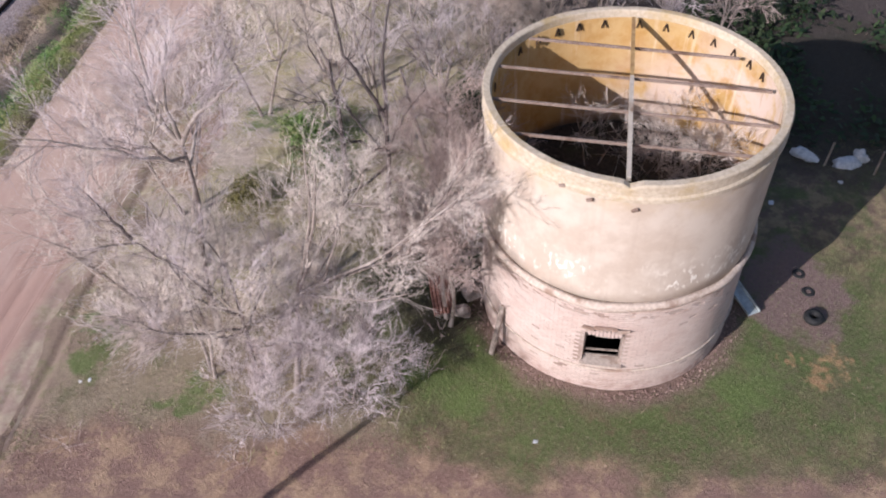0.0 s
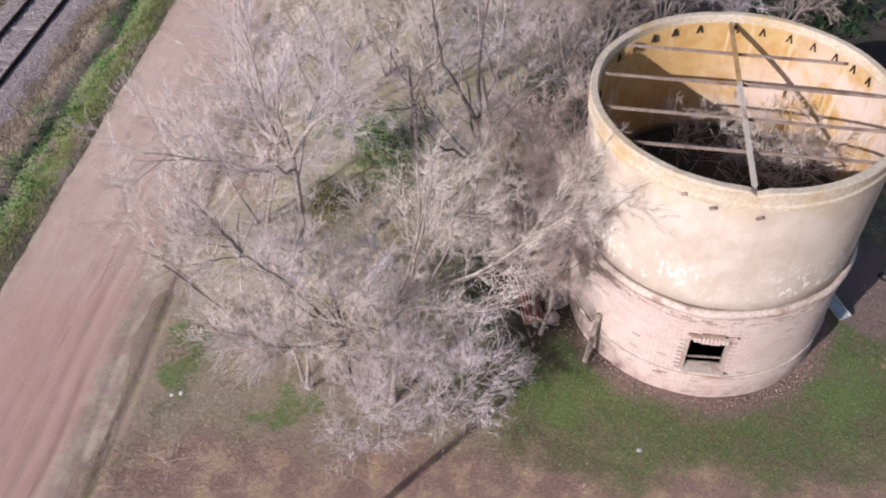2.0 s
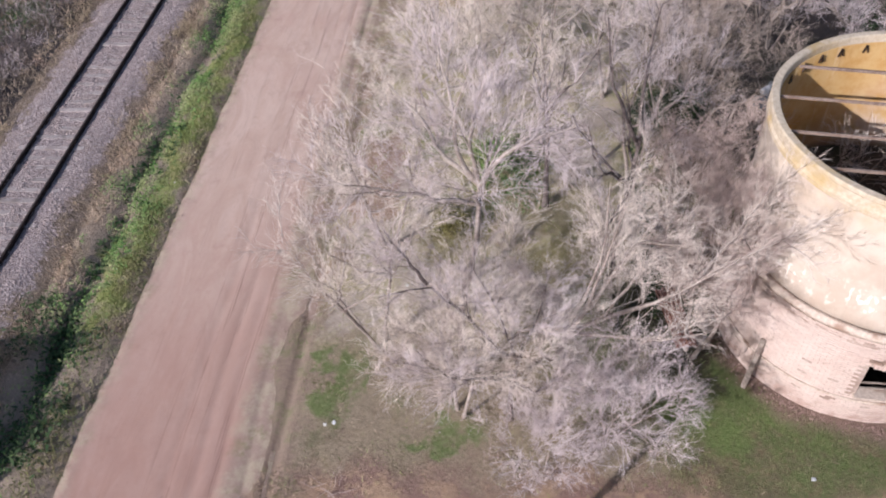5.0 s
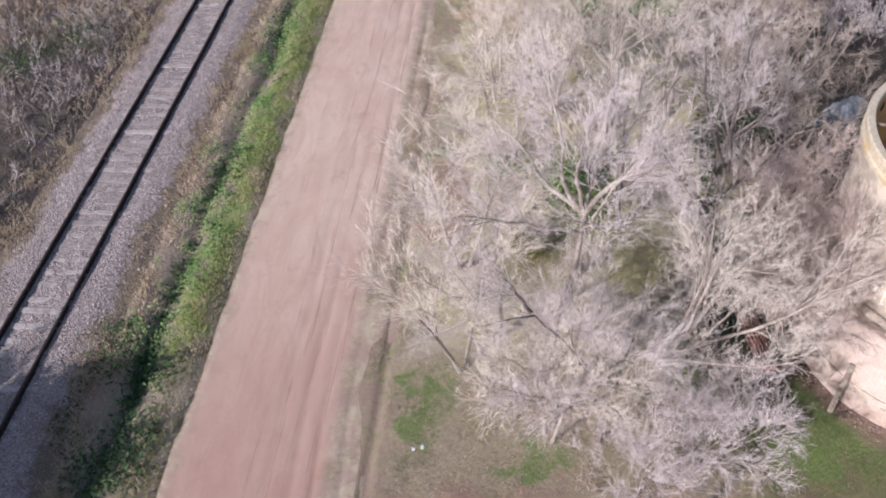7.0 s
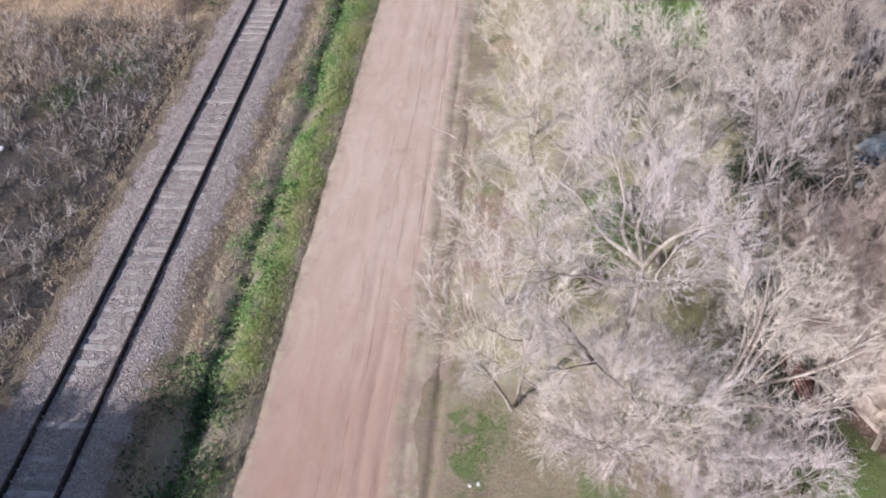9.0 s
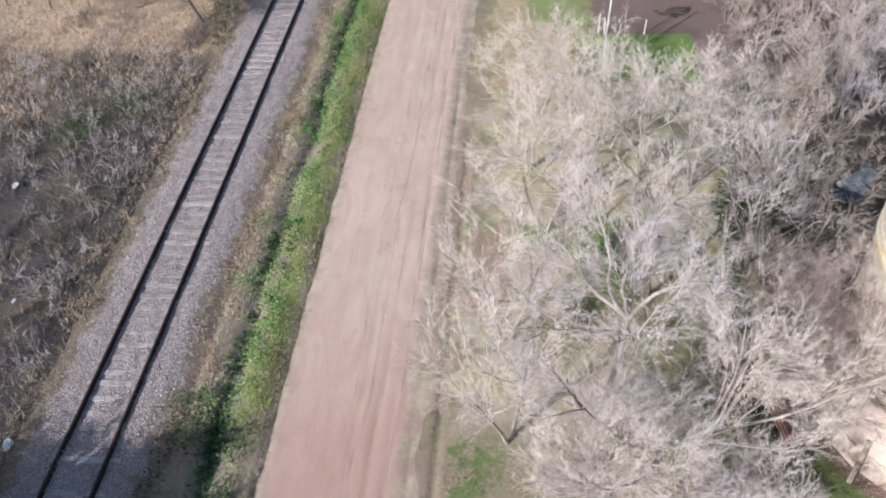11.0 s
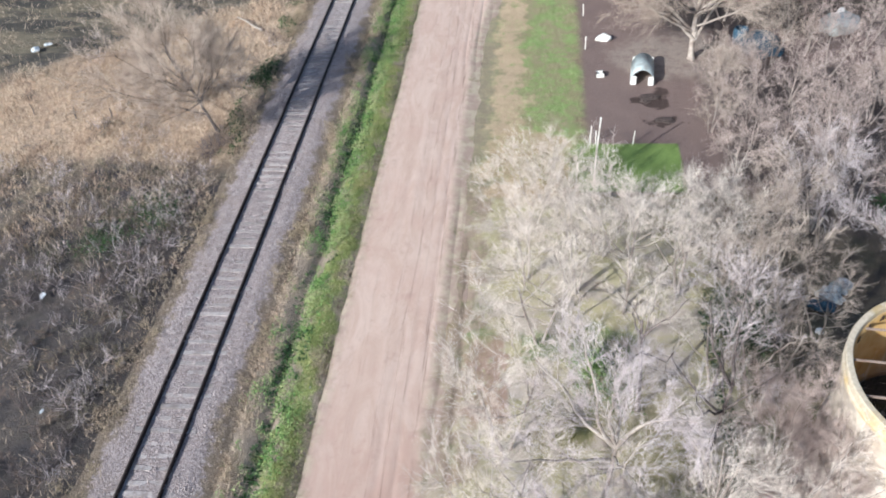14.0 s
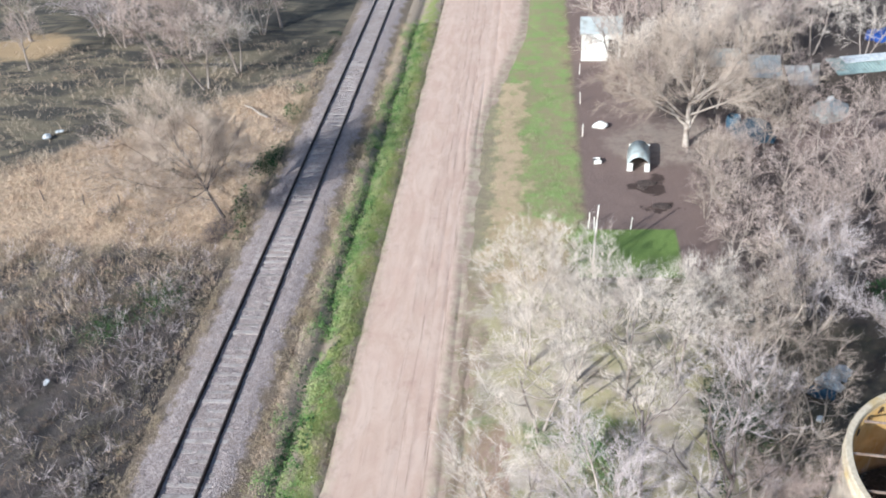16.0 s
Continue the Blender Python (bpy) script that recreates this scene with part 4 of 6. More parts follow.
def build_tree(seed, height, spread, stems=1, limbs=6, density=1.0, lean=(0.0, 0.0), fork=0.45, thick=1.0, twig=0.0046, many=13):
    """Trunk mesh and crown mesh of a bare tree at the origin."""
    r = np.random.default_rng(seed)
    h = height
    wood, fine = [], []
    tr = 0.019 * h * thick / math.sqrt(stems)
    base = np.zeros((stems, 3))
    if stems > 1:
        a = np.linspace(0, 6.28, stems, endpoint=False) + r.uniform(0, 1, stems)
        base[:, 0], base[:, 1] = 0.16 * np.cos(a), 0.16 * np.sin(a)
        d0 = np.stack([0.32 * np.cos(a) + lean[0], 0.32 * np.sin(a) + lean[1], np.ones(stems)], 1)
    else:
        d0 = np.array([[lean[0], lean[1], 1.0]])
    base[:, 2] = -0.12
    trunk = grow(r, base, d0, np.full(stems, h * (0.58 if stems == 1 else 0.66)), 9, 0.07, 0.03)
    rad = tr * np.linspace(1.0, 0.45, 9)[None].repeat(stems, 0)
    rad[:, 0] *= 1.35
    wood.append(tubes(trunk, rad, 8))
    # limbs
    per = max(2, round(limbs / stems))
    s, d, t, w = shoots(r, trunk, per, fork, (30, 62))
    d[:, :2] *= spread / (0.34 * h)
    ll = h * r.uniform(0.34, 0.52, len(s)) * (1.15 - 0.35 * t)
    limb = grow(r, s, d, ll, 8, 0.11, 0.06)
    lr = np.linspace(0.42, 0.12, 8)[None] * (tr * r.uniform(0.75, 1.0, (len(s), 1)))
    wood.append(tubes(limb, lr, 6))
    top = np.concatenate([limb, trunk[:, -5:].repeat(1, 0)[:, [0, 0, 1, 2, 2, 3, 4, 4]] + np.linspace(0, 1e-3, 8)[None, :, None]])
    # branches
    s, d, t, w = shoots(r, top, max(4, round(8 * density ** 0.5)), 0.18, (22, 58))
    bl = h * r.uniform(0.14, 0.28, len(s))
    br = grow(r, s, d, bl, 6, 0.09, 0.03)
    wood.append(tubes(br, np.linspace(0.016, 0.007, 6)[None] * r.uniform(0.7, 1.1, (len(s), 1)) * (h / 9), 4))
    # long fine twigs in sprays
    s, d, t, w = shoots(r, br, max(5, round(10 * density ** 0.5)), 0.12, (18, 56))
    tw = grow(r, s, d, (0.35 + 0.055 * h) * r.uniform(0.75, 1.5, len(s)), 3, 0.08, 0.01)
    fine.append(tubes(tw, np.linspace(1.35, 0.7, 3)[None].repeat(len(s), 0) * twig, 3))
    s, d, t, w = shoots(r, tw, max(4, round(many * density ** 0.6)), 0.05, (12, 44))
    e = s + unit(d + r.normal(0, 0.07, d.shape)) * ((0.18 + 0.032 * h) * r.uniform(0.6, 1.6, len(s)))[:, None]
    fine.append(spikes(np.stack([s, e], 1), np.full(len(s), 0.82 * twig)))
    return joined("trunk", wood), joined("crown", fine)


def grove_tree(seed, height, spread, stems=1, limbs=8, density=1.0, lean=(0.0, 0.0), fork=0.35, thick=1.0, guides=(), twig=0.0038, flat=0.38, top=0.62):
    """Trunk and crown of a bare spreading tree: limbs reach an umbrella, and long sprays of fine twigs fill it."""
    r = np.random.default_rng(seed)
    h = height
    wood, fine = [], []
    tr = 0.0145 * h * thick / stems ** 0.4
    a = np.linspace(0, 6.28, stems, endpoint=False) + r.uniform(0, 6.28)
    base = np.stack([0.14 * np.cos(a) * (stems > 1), 0.14 * np.sin(a) * (stems > 1), np.full(stems, -0.12)], 1)
    d0 = np.stack([0.25 * np.cos(a) * (stems > 1) + lean[0], 0.25 * np.sin(a) * (stems > 1) + lean[1], np.ones(stems)], 1)
    trunk = grow(r, base, d0, np.full(stems, h * top), 9, 0.05, 0.02)
    rad = tr * np.linspace(1.0, 0.5, 9)[None].repeat(stems, 0)
    rad[:, 0] *= 1.4
    wood.append(tubes(trunk, rad, 8))
    # limbs: from the trunk out to points spread evenly over the crown
    i = np.arange(limbs)
    az = 2.39996 * i + r.uniform(0, 6.28) + r.normal(0, 0.25, limbs)
    reach = spread * np.sqrt((i + 0.6) / limbs) * r.uniform(0.85, 1.1, limbs)
    which = i % stems
    t = np.clip(0.98 - (0.98 - fork) * (reach / spread) * r.uniform(0.7, 1.1, limbs), fork, 0.98) * 8
    k = np.minimum(t.astype(int), 7)
    w = (t - k)[:, None]
    p0 = trunk[which, k] * (1 - w) + trunk[which, k + 1] * w
    p2 = np.stack([lean[0] * h * 0.7 + reach * np.cos(az), lean[1] * h * 0.7 + reach * np.sin(az), h * (0.93 - flat * (reach / spread) ** 2) * r.uniform(0.9, 1.0, limbs)], 1)
    p1 = p0 + (p2 - p0) * np.array([0.62, 0.62, 0.42]) + r.normal(0, 0.06 * h, (limbs, 3)) * np.array([1, 1, 0.4])
    u = np.linspace(0, 1, 8)[None, :, None]
    limb = (1 - u) ** 2 * p0[:, None] + 2 * u * (1 - u) * p1[:, None] + u * u * p2[:, None]
    limb[:, 1:] += r.normal(0, 0.005 * h, (limbs, 7, 3))
    lr = np.linspace(0.50, 0.13, 8)[None] * (tr * r.uniform(0.75, 1.05, (limbs, 1)))
    wood.append(tubes(limb, lr, 6))
    for g in guides:
        knots = np.array(([tuple(trunk[0, -1])] if len(g[0]) == 0 else []) + [p for p in g if len(p)], float)
        far = np.r_[0, np.cumsum(np.linalg.norm(np.diff(knots, axis=0), axis=1))]
        q = np.linspace(0, far[-1], 8)
        way = np.stack([np.interp(q, far, knots[:, j]) for j in range(3)], 1)
        way[1:] += r.normal(0, 0.03, (7, 3))
        limb = np.concatenate([limb, way[None]])
        wood.append(tubes(way[None], np.linspace(0.60, 0.16, 8)[None] * tr, 7))
    s, d, t, _ = shoots(r, limb, max(4, round(8 * density ** 0.5)), 0.25, (20, 52))
    br = grow(r, s, d, spread * r.uniform(0.28, 0.55, len(s)), 6, 0.07, 0.02)
    wood.append(tubes(br, np.linspace(0.015, 0.006, 6)[None] * r.uniform(0.7, 1.1, (len(s), 1)) * (h / 9), 4))
    s, d, t, _ = shoots(r, br, max(4, round(8 * density ** 0.5)), 0.12, (20, 50))
    tw = grow(r, s, d, (0.26 + 0.15 * spread) * r.uniform(0.6, 1.4, len(s)), 3, 0.10, 0.01)
    fine.append(tubes(tw, np.linspace(1.7, 0.9, 3)[None].repeat(len(s), 0) * twig, 3))
    s, d, t, _ = shoots(r, tw, max(5, round(10 * density ** 0.4)), 0.08, (20, 50))
    e = s + unit(d + r.normal(0, 0.05, d.shape)) * ((0.15 + 0.055 * spread) * r.uniform(0.5, 1.6, len(s)))[:, None]
    fine.append(spikes(np.stack([s, e], 1), np.full(len(s), 1.05 * twig)))
    s, d, t, _ = shoots(r, np.stack([s, e], 1), 2, 0.15, (18, 48))
    e = s + unit(d) * (0.18 * r.uniform(0.5, 1.6, len(s)))[:, None]
    fine.append(spikes(np.stack([s, e], 1), np.full(len(s), 0.8 * twig)))
    return joined("trunk", wood[:1]), joined("crown", fine), joined("branchwork", wood[1:])


def plant(name, place, meshes, bark, twig, label, category, rz=0.0, group="", limb_bark=None):
    ob = thing(name, place, label, category, group, rz)
    part("trunk", meshes[0], bark, ob, smooth=True)
    part("crown", meshes[1], twig, ob, "bare twigs")
    if len(meshes) > 2:
        part("branchwork", meshes[2], limb_bark or bark, ob, smooth=True)
    return ob


GROVE = [
    # x, y, height, spread, stems, limbs, density, lean, fork, bark, twig, main limbs
    (17.01, -2.14, 10.4, 3.3, 1, 3, 0.9, (0.0, 0.03), 0.86, BARK, TWIG_LILAC,
     [[(), (1.01, 0.57, 8.2), (1.71, 0.42, 8.8), (2.51, -0.38, 9.8)], [(), (-0.34, 0.92, 7.7), (-0.94, 2.02, 8.0), (-1.89, 2.72, 8.6)], [(), (-0.09, 0.72, 8.2), (-0.14, 0.92, 9.2), (-0.44, 1.62, 10.2)], [(), (0.26, 0.62, 8.3), (0.41, 0.82, 9.4)]]),
    (19.6, -3.6, 8.0, 2.8, 1, 3, 0.7, (0.2, 0.35), 0.85, BARK, TWIG,
     [[(), (3.14, 1.48, 4.4), (4.22, 1.84, 5.4)], [(), (2.45, 0.45, 3.7), (3.41, 0.35, 4.2)], [(), (0.71, 0.98, 4.2), (1.08, 1.43, 5.8), (1.32, 1.39, 7.4)], [(), (0.75, 1.25, 4.6), (0.95, 1.6, 6.4), (1.0, 1.9, 7.6)], [(), (2.4, 1.1, 4.4), (3.9, 1.0, 6.0), (4.7, 0.8, 7.0)], [(3.14, 1.48, 4.4), (4.2, 2.2, 5.8), (4.9, 2.8, 6.8)], [(0.71, 0.98, 4.2), (1.77, 1.98, 5.6), (2.63, 1.22, 6.4)], [(0.71, 0.98, 4.2), (1.77, 1.98, 5.6), (2.36, 2.03, 6.6)]]),
    (18.4, -3.3, 6.4, 2.6, 1, 7, 0.75, (-0.10, -0.02), 0.42, BARK_DARK, TWIG_LILAC,
     [[(-0.1, 0.0, 2.9), (-1.35, 0.25, 4.5), (-2.1, -0.1, 5.8), (-3.1, -0.55, 5.75)], [(-2.05, -0.05, 5.7), (-2.5, 0.0, 6.4), (-2.9, 0.2, 6.9)]]),
    (21.1, -3.8, 4.2, 2.0, 3, 15, 0.5, (0.04, -0.03), 0.30, BARK, TWIG_LILAC, []),
    (19.3, -5.0, 2.7, 1.5, 3, 12, 0.35, (0.0, -0.03), 0.25, BARK, TWIG_LILAC, []),
    (21.4, 1.9, 9.0, 2.4, 1, 5, 0.4, (-0.02, 0.02), 0.62, BARK_DARK, TWIG_LILAC, [[(), (0.3, 0.9, 7.2), (0.6, 2.0, 9.0)], [(), (-0.6, 0.2, 7.6), (-0.9, 0.6, 9.4)]]),
    (24.0, 6.0, 7.2, 2.2, 2, 7, 0.4, (0.02, -0.02), 0.45, BARK_PALE, TWIG_TAN, [[(0.0, 0.0, 2.6), (0.3, -0.8, 4.6), (0.9, -1.4, 5.4), (1.6, -1.3, 5.6)]]),
    (14.4, -0.9, 6.6, 3.0, 2, 9, 0.5, (-0.03, -0.02), 0.30, BARK, TWIG, []),
    (17.0, -3.2, 5.8, 2.4, 2, 9, 0.9, (0.0, -0.02), 0.40, BARK, TWIG, []),
    (14.1, 3.4, 6.8, 3.0, 2, 9, 0.5, (-0.02, 0.0), 0.40, BARK, TWIG, []),
    (19.4, 5.6, 8.0, 2.4, 1, 6, 0.4, (0.0, 0.0), 0.60, BARK_DARK, TWIG, []),
    (22.4, 6.4, 8.0, 2.8, 2, 8, 0.5, (0.0, 0.0), 0.40, BARK, TWIG_LILAC, []),
    (24.6, 9.8, 6.2, 2.2, 1, 7, 0.35, (-0.08, 0.02), 0.45, BARK_PALE, TWIG_TAN, []),
    (15.4, 9.2, 6.6, 2.8, 2, 8, 0.55, (0.0, 0.0), 0.40, BARK, TWIG, []),
    (19.3, 11.4, 7.6, 3.0, 2, 9, 0.6, (0.0, 0.0), 0.35, BARK, TWIG, []),
    (21.8, 12.4, 7.4, 2.8, 2, 8, 0.5, (0.0, 0.0), 0.35, BARK, TWIG, []),
    (14.8, 13.4, 6.0, 3.0, 2, 9, 0.65, (-0.03, 0.0), 0.30, BARK_PALE, TWIG, []),
    (15.2, 17.8, 5.0, 2.8, 2, 9, 0.5, (-0.02, 0.0), 0.30, BARK_PALE, TWIG, []),
    (18.4, 15.2, 5.4, 2.9, 2, 9, 0.6, (0.0, 0.0), 0.30, BARK, TWIG, []),
    (23.8, 15.4, 4.8, 2.4, 3, 8, 0.55, (0.0, 0.0), 0.30, BARK, TWIG, []),
    (26.2, 14.6, 6.8, 2.6, 2, 8, 0.5, (0.0, 0.0), 0.40, BARK_PALE, TWIG_TAN, []),
    (28.9, 17.2, 6.6, 2.8, 4, 8, 0.6, (0.02, 0.02), 0.40, BARK_PALE, TWIG_LILAC, []),
    (23.7, -0.7, 7.0, 1.9, 2, 9, 1.2, (0.05, 0.0), 0.60, BARK, TWIG_BROWN, []),
    (17.2, 12.6, 6.2, 2.8, 2, 8, 0.55, (0.0, 0.0), 0.35, BARK, TWIG, []),
    (17.0, 18.8, 4.0, 2.2, 2, 8, 0.5, (0.0, 0.0), 0.30, BARK_PALE, TWIG, []),
    (27.4, 9.8, 4.6, 1.8, 2, 7, 0.4, (-0.03, 0.0), 0.35, BARK_PALE, TWIG_TAN, []),
    (25.6, 12.2, 5.4, 2.2, 2, 8, 0.5, (0.0, 0.0), 0.35, BARK_PALE, TWIG_TAN, []),
    (18.9, -0.5, 4.4, 2.2, 2, 8, 0.6, (0.0, 0.0), 0.35, BARK, TWIG, []),
    (23.6, 1.8, 7.6, 2.0, 2, 9, 1.2, (0.04, -0.02), 0.55, BARK, TWIG_BROWN, []),
]
for n, (x, y, h, sp, st, li, de, le, fo, bark, twig, guides) in enumerate(GROVE):
    tone = "pale" if bark is BARK_PALE else "dark" if bark is BARK_DARK else "grey-brown"
    plant("bare_tree", (x, y, ground_z(x, y)), grove_tree(100 + n, h, sp, st, li, de, le, fo, 0.75 if n == 0 else 0.9, guides, flat=0.1 if n == 0 else 0.38, top=(0.73, 0.40)[n] if n < 2 else 0.62), bark, twig,
          ("many-stemmed " if st > 2 else "twin-stemmed " if st == 2 else "") + f"leafless tree with {tone} bark and fine pale twigs", "tree", group="grove beside the lane", limb_bark=BARK_PALE if n == 0 else None)
# trees farther along, each kind built once
KINDS = [build_tree(300 + i, 7.0, 2.9, st, 8, 0.5, (0, 0), fo, 1.0, 0.0082, 7) for i, (st, fo) in enumerate(((1, 0.4), (2, 0.3), (3, 0.25), (1, 0.5)))]
first = {}


def plant_far(kind, x, y, size, twig, label, rz, group):
    """A farther tree or bush; alike ones share their meshes."""
    key = (kind, twig.name)
    if key not in first:
        pair = [m.copy() for m in KINDS[kind]]
        first[key] = pair
    ob = thing("bare_tree" if size > 0.7 else "bare_bush", (x, y, ground_z(x, y)), label, "tree" if size > 0.7 else "bush", group, rz)
    for nm, mesh, mat in (("trunk", first[key][0], BARK), ("crown", first[key][1], twig)):
        part(nm, mesh, mat, ob)
    ob.scale = (size, size, size)
    return ob


BUSHES = [
    # kind, x, y, size, twig
    (1, 26.0, 17.0, 0.62, TWIG_BROWN), (2, 29.0, 16.0, 0.60, TWIG_LILAC), (2, 31.5, 19.0, 0.62, TWIG_BROWN), (1, 28.6, 20.6, 0.64, TWIG_BROWN),
    (2, 26.2, 22.4, 0.55, TWIG_BROWN), (0, 32.5, 23.6, 0.66, TWIG_BROWN), (2, 29.4, 25.2, 0.62, TWIG_BROWN), (1, 26.6, 27.6, 0.55, TWIG_BROWN),
    (2, 34.6, 27.4, 0.68, TWIG_BROWN), (1, 30.6, 29.6, 0.6, TWIG_BROWN), (2, 28.0, 32.6, 0.5, TWIG_BROWN), (1, 33.6, 32.8, 0.66, TWIG_BROWN),
    (2, 37.4, 31.4, 0.66, TWIG_BROWN), (0, 31.6, 13.6, 0.66, TWIG_LILAC), (2, 33.8, 15.8, 0.6, TWIG_BROWN), (1, 36.5, 20.5, 0.68, TWIG_BROWN),
    (2, 39.5, 25.5, 0.68, TWIG_BROWN), (1, 37.0, 36.5, 0.62, TWIG_BROWN), (1, 23.6, 18.6, 0.42, TWIG_BROWN),
    (2, 24.6, 15.2, 0.6, TWIG), (1, 26.2, 29.2, 0.6, TWIG_TAN), (2, 25.4, 26.4, 0.5, TWIG_TAN), (2, 30.6, 34.8, 0.6, TWIG_TAN), (1, 27.4, 31.2, 0.55, TWIG_TAN), (1, 30.0, 22.6, 0.62, TWIG_BROWN), (2, 27.4, 24.6, 0.58, TWIG_BROWN), (1, 32.2, 26.4, 0.62, TWIG_BROWN), (2, 35.6, 24.0, 0.62, TWIG_BROWN), (1, 28.4, 29.4, 0.56, TWIG_BROWN), (2, 33.2, 36.2, 0.6, TWIG_BROWN), (1, 36.0, 29.4, 0.62, TWIG_BROWN),
]
for i, (k, x, y, s, tw) in enumerate(BUSHES):
    plant_far(k, x, y, s, tw, "leafless brown scrub bush, dense and twiggy", 47.0 * i, "scrub behind the grove")
FAR = [
    (0, 22.4, 44.0, 0.95, TWIG), (1, 26.8, 47.0, 1.0, TWIG), (3, 29.6, 53.0, 1.05, TWIG), (1, 24.4, 56.0, 1.1, TWIG), (0, 33.4, 57.5, 1.1, TWIG_BROWN),
    (3, 20.6, 62.0, 1.0, TWIG), (1, 27.4, 63.0, 1.2, TWIG_BROWN), (0, 35.6, 66.0, 1.2, TWIG_BROWN), (1, 17.6, 70.0, 1.1, TWIG), (3, 30.4, 72.0, 1.2, TWIG_BROWN),
    (1, 23.6, 76.0, 1.2, TWIG_BROWN), (0, 40.5, 58.0, 1.2, TWIG_BROWN), (1, 44.0, 66.0, 1.2, TWIG_BROWN), (3, 14.2, 82.0, 1.1, TWIG),
    (2, -23.5, 56.0, 1.25, TWIG_LILAC), (3, -18.1, 50.6, 1.15, TWIG_BROWN), (1, -15.7, 52.2, 1.1, TWIG_BROWN), (0, -17.0, 54.0, 1.2, TWIG_BROWN), (2, -27.0, 59.0, 1.1, TWIG_LILAC), (0, -9.2, 60.0, 1.1, TWIG),
    (1, -24.0, 60.0, 1.1, TWIG_BROWN), (3, -30.0, 66.0, 1.2, TWIG_BROWN), (0, -14.0, 70.0, 1.2, TWIG_BROWN), (1, -22.0, 76.0, 1.2, TWIG_BROWN), (1, -6.0, 82.0, 1.2, TWIG_BROWN),
]
for i, (k, x, y, s, tw) in enumerate(FAR):
    plant_far(k, x, y, s, tw, "leafless tree with a thin spreading crown", 71.0 * i, "trees along the line")

plant("bare_tree", (-4.6, 26.6, 0.0), grove_tree(52, 8.4, 4.6, 1, 15, 1.9, (-0.42, 0.06), 0.25, 0.9, (), 0.005, 0.6), BARK_DARK, TWIG_TAN, "leaning leafless tree with a hazy crown beside the ballast", "tree")
for i, (x, y, k, z) in enumerate(((22.0, 47.5, 1, 1.0), (25.0, 44.5, 0, 0.95), (28.2, 49.0, 2, 1.0), (31.0, 47.5, 1, 0.9), (26.0, 52.0, 3, 1.1), (33.0, 51.5, 2, 1.0), (23.2, 58.0, 2, 1.05), (29.0, 58.0, 0, 1.1), (36.5, 54.0, 1, 1.0), (38.0, 62.0, 2, 1.1), (34.6, 48.6, 2, 0.95), (37.6, 50.4, 1, 0.9), (31.4, 50.6, 2, 1.0), (41.0, 48.6, 2, 0.85), (24.0, 41.4, 2, 0.75), (20.4, 56.0, 1, 0.9), (33.0, 40.0, 2, 0.75), (28.4, 41.0, 1, 0.8), (-10.5, 58.0, 2, 0.9), (-19.5, 59.5, 1, 1.0), (-30.5, 51.0, 3, 0.8), (-34.0, 58.0, 1, 1.1), (-12.2, 46.2, 1, 1.15), (-10.4, 49.5, 2, 1.0))):
    plant_far(k, x, y, z, TWIG if i % 2 else TWIG_BROWN, "leafless tree with a dense grey-brown crown", 83.0 * i, "trees along the line" if x < 0 else "thicket round the shacks")


def evergreen(seed, x, y, h, wide, leaf, name, label, category, group="", n=8000, size=0.12):
    """A leafy tree: trunk and limbs under a crown of leaf clumps."""
    r = np.random.default_rng(seed)
    ob = thing(name, (x, y, ground_z(x, y)), label, category, group)
    az = 2.4 * np.arange(9)
    tip = np.stack([0.7 * wide * np.cos(az), 0.7 * wide * np.sin(az), h * r.uniform(0.55, 0.9, 9)], 1)
    stem = np.array([[(0, 0, -0.1), (0.05, 0, 0.3 * h), (0, 0.1, 0.6 * h), (0, 0, 0.9 * h)]])
    low = np.stack([0 * az, 0 * az, h * r.uniform(0.3, 0.6, 9)], 1)
    part("trunk", joined("trunk", [tubes(stem, np.array([[0.2, 0.16, 0.1, 0.04]]) * (h / 8), 8), tubes(np.stack([low, 0.5 * (low + tip), tip], 1), np.full((9, 3), 0.005 * h), 5)]), BARK_DARK, ob, smooth=True)
    clump = r.normal(0, 1, (46, 3))
    clump = unit(clump) * r.uniform(0.35, 0.85, (46, 1)) * np.array([wide, wide, 0.42 * h]) + np.array([0, 0, 0.57 * h])
    c = clump[r.integers(0, 46, n)] + r.normal(0, 0.16 * wide, (n, 3))
    f, g = unit(r.normal(0, 1, (n, 3))) * size, unit(r.normal(0, 1, (n, 3))) * 0.65 * size
    part("crown", joined("crown", [(np.stack([c - f, c - g, c + f, c + g], 1).reshape(-1, 3), np.arange(n * 4).reshape(-1, 4))]), leaf, ob, "small leaves")


for i, (x, y, h, wide) in enumerate(((-5.2, -11.6, 7.6, 1.9), (-3.6, -10.2, 6.6, 1.7), (-4.2, -13.6, 7.4, 1.9), (-2.8, -12.2, 6.2, 1.7), (-8.6, -12.6, 8.4, 2.3), (-12.4, -13.6, 9.0, 2.6), (-6.2, -15.4, 8.0, 2.4), (-10.0, -16.4, 8.4, 2.4), (-14.6, -11.6, 6.6, 2.2))):
    evergreen(90 + i, x, y, h, wide, BLADE_DARK, "evergreen_tree", "dense leafy tree that shades the railway and ditch", "tree", "trees shading the line")
evergreen(110, 17.5, 7.4, 1.7, 0.95, BLADE_GREEN, "evergreen_bush", "fresh green leafy bush among bare trees", "bush", n=2200, size=0.06)
evergreen(111, 16.2, 4.0, 1.0, 0.9, OLIVE_LEAF, "evergreen_bush", "low olive leafy bush among bare trees", "bush", n=1500, size=0.05)
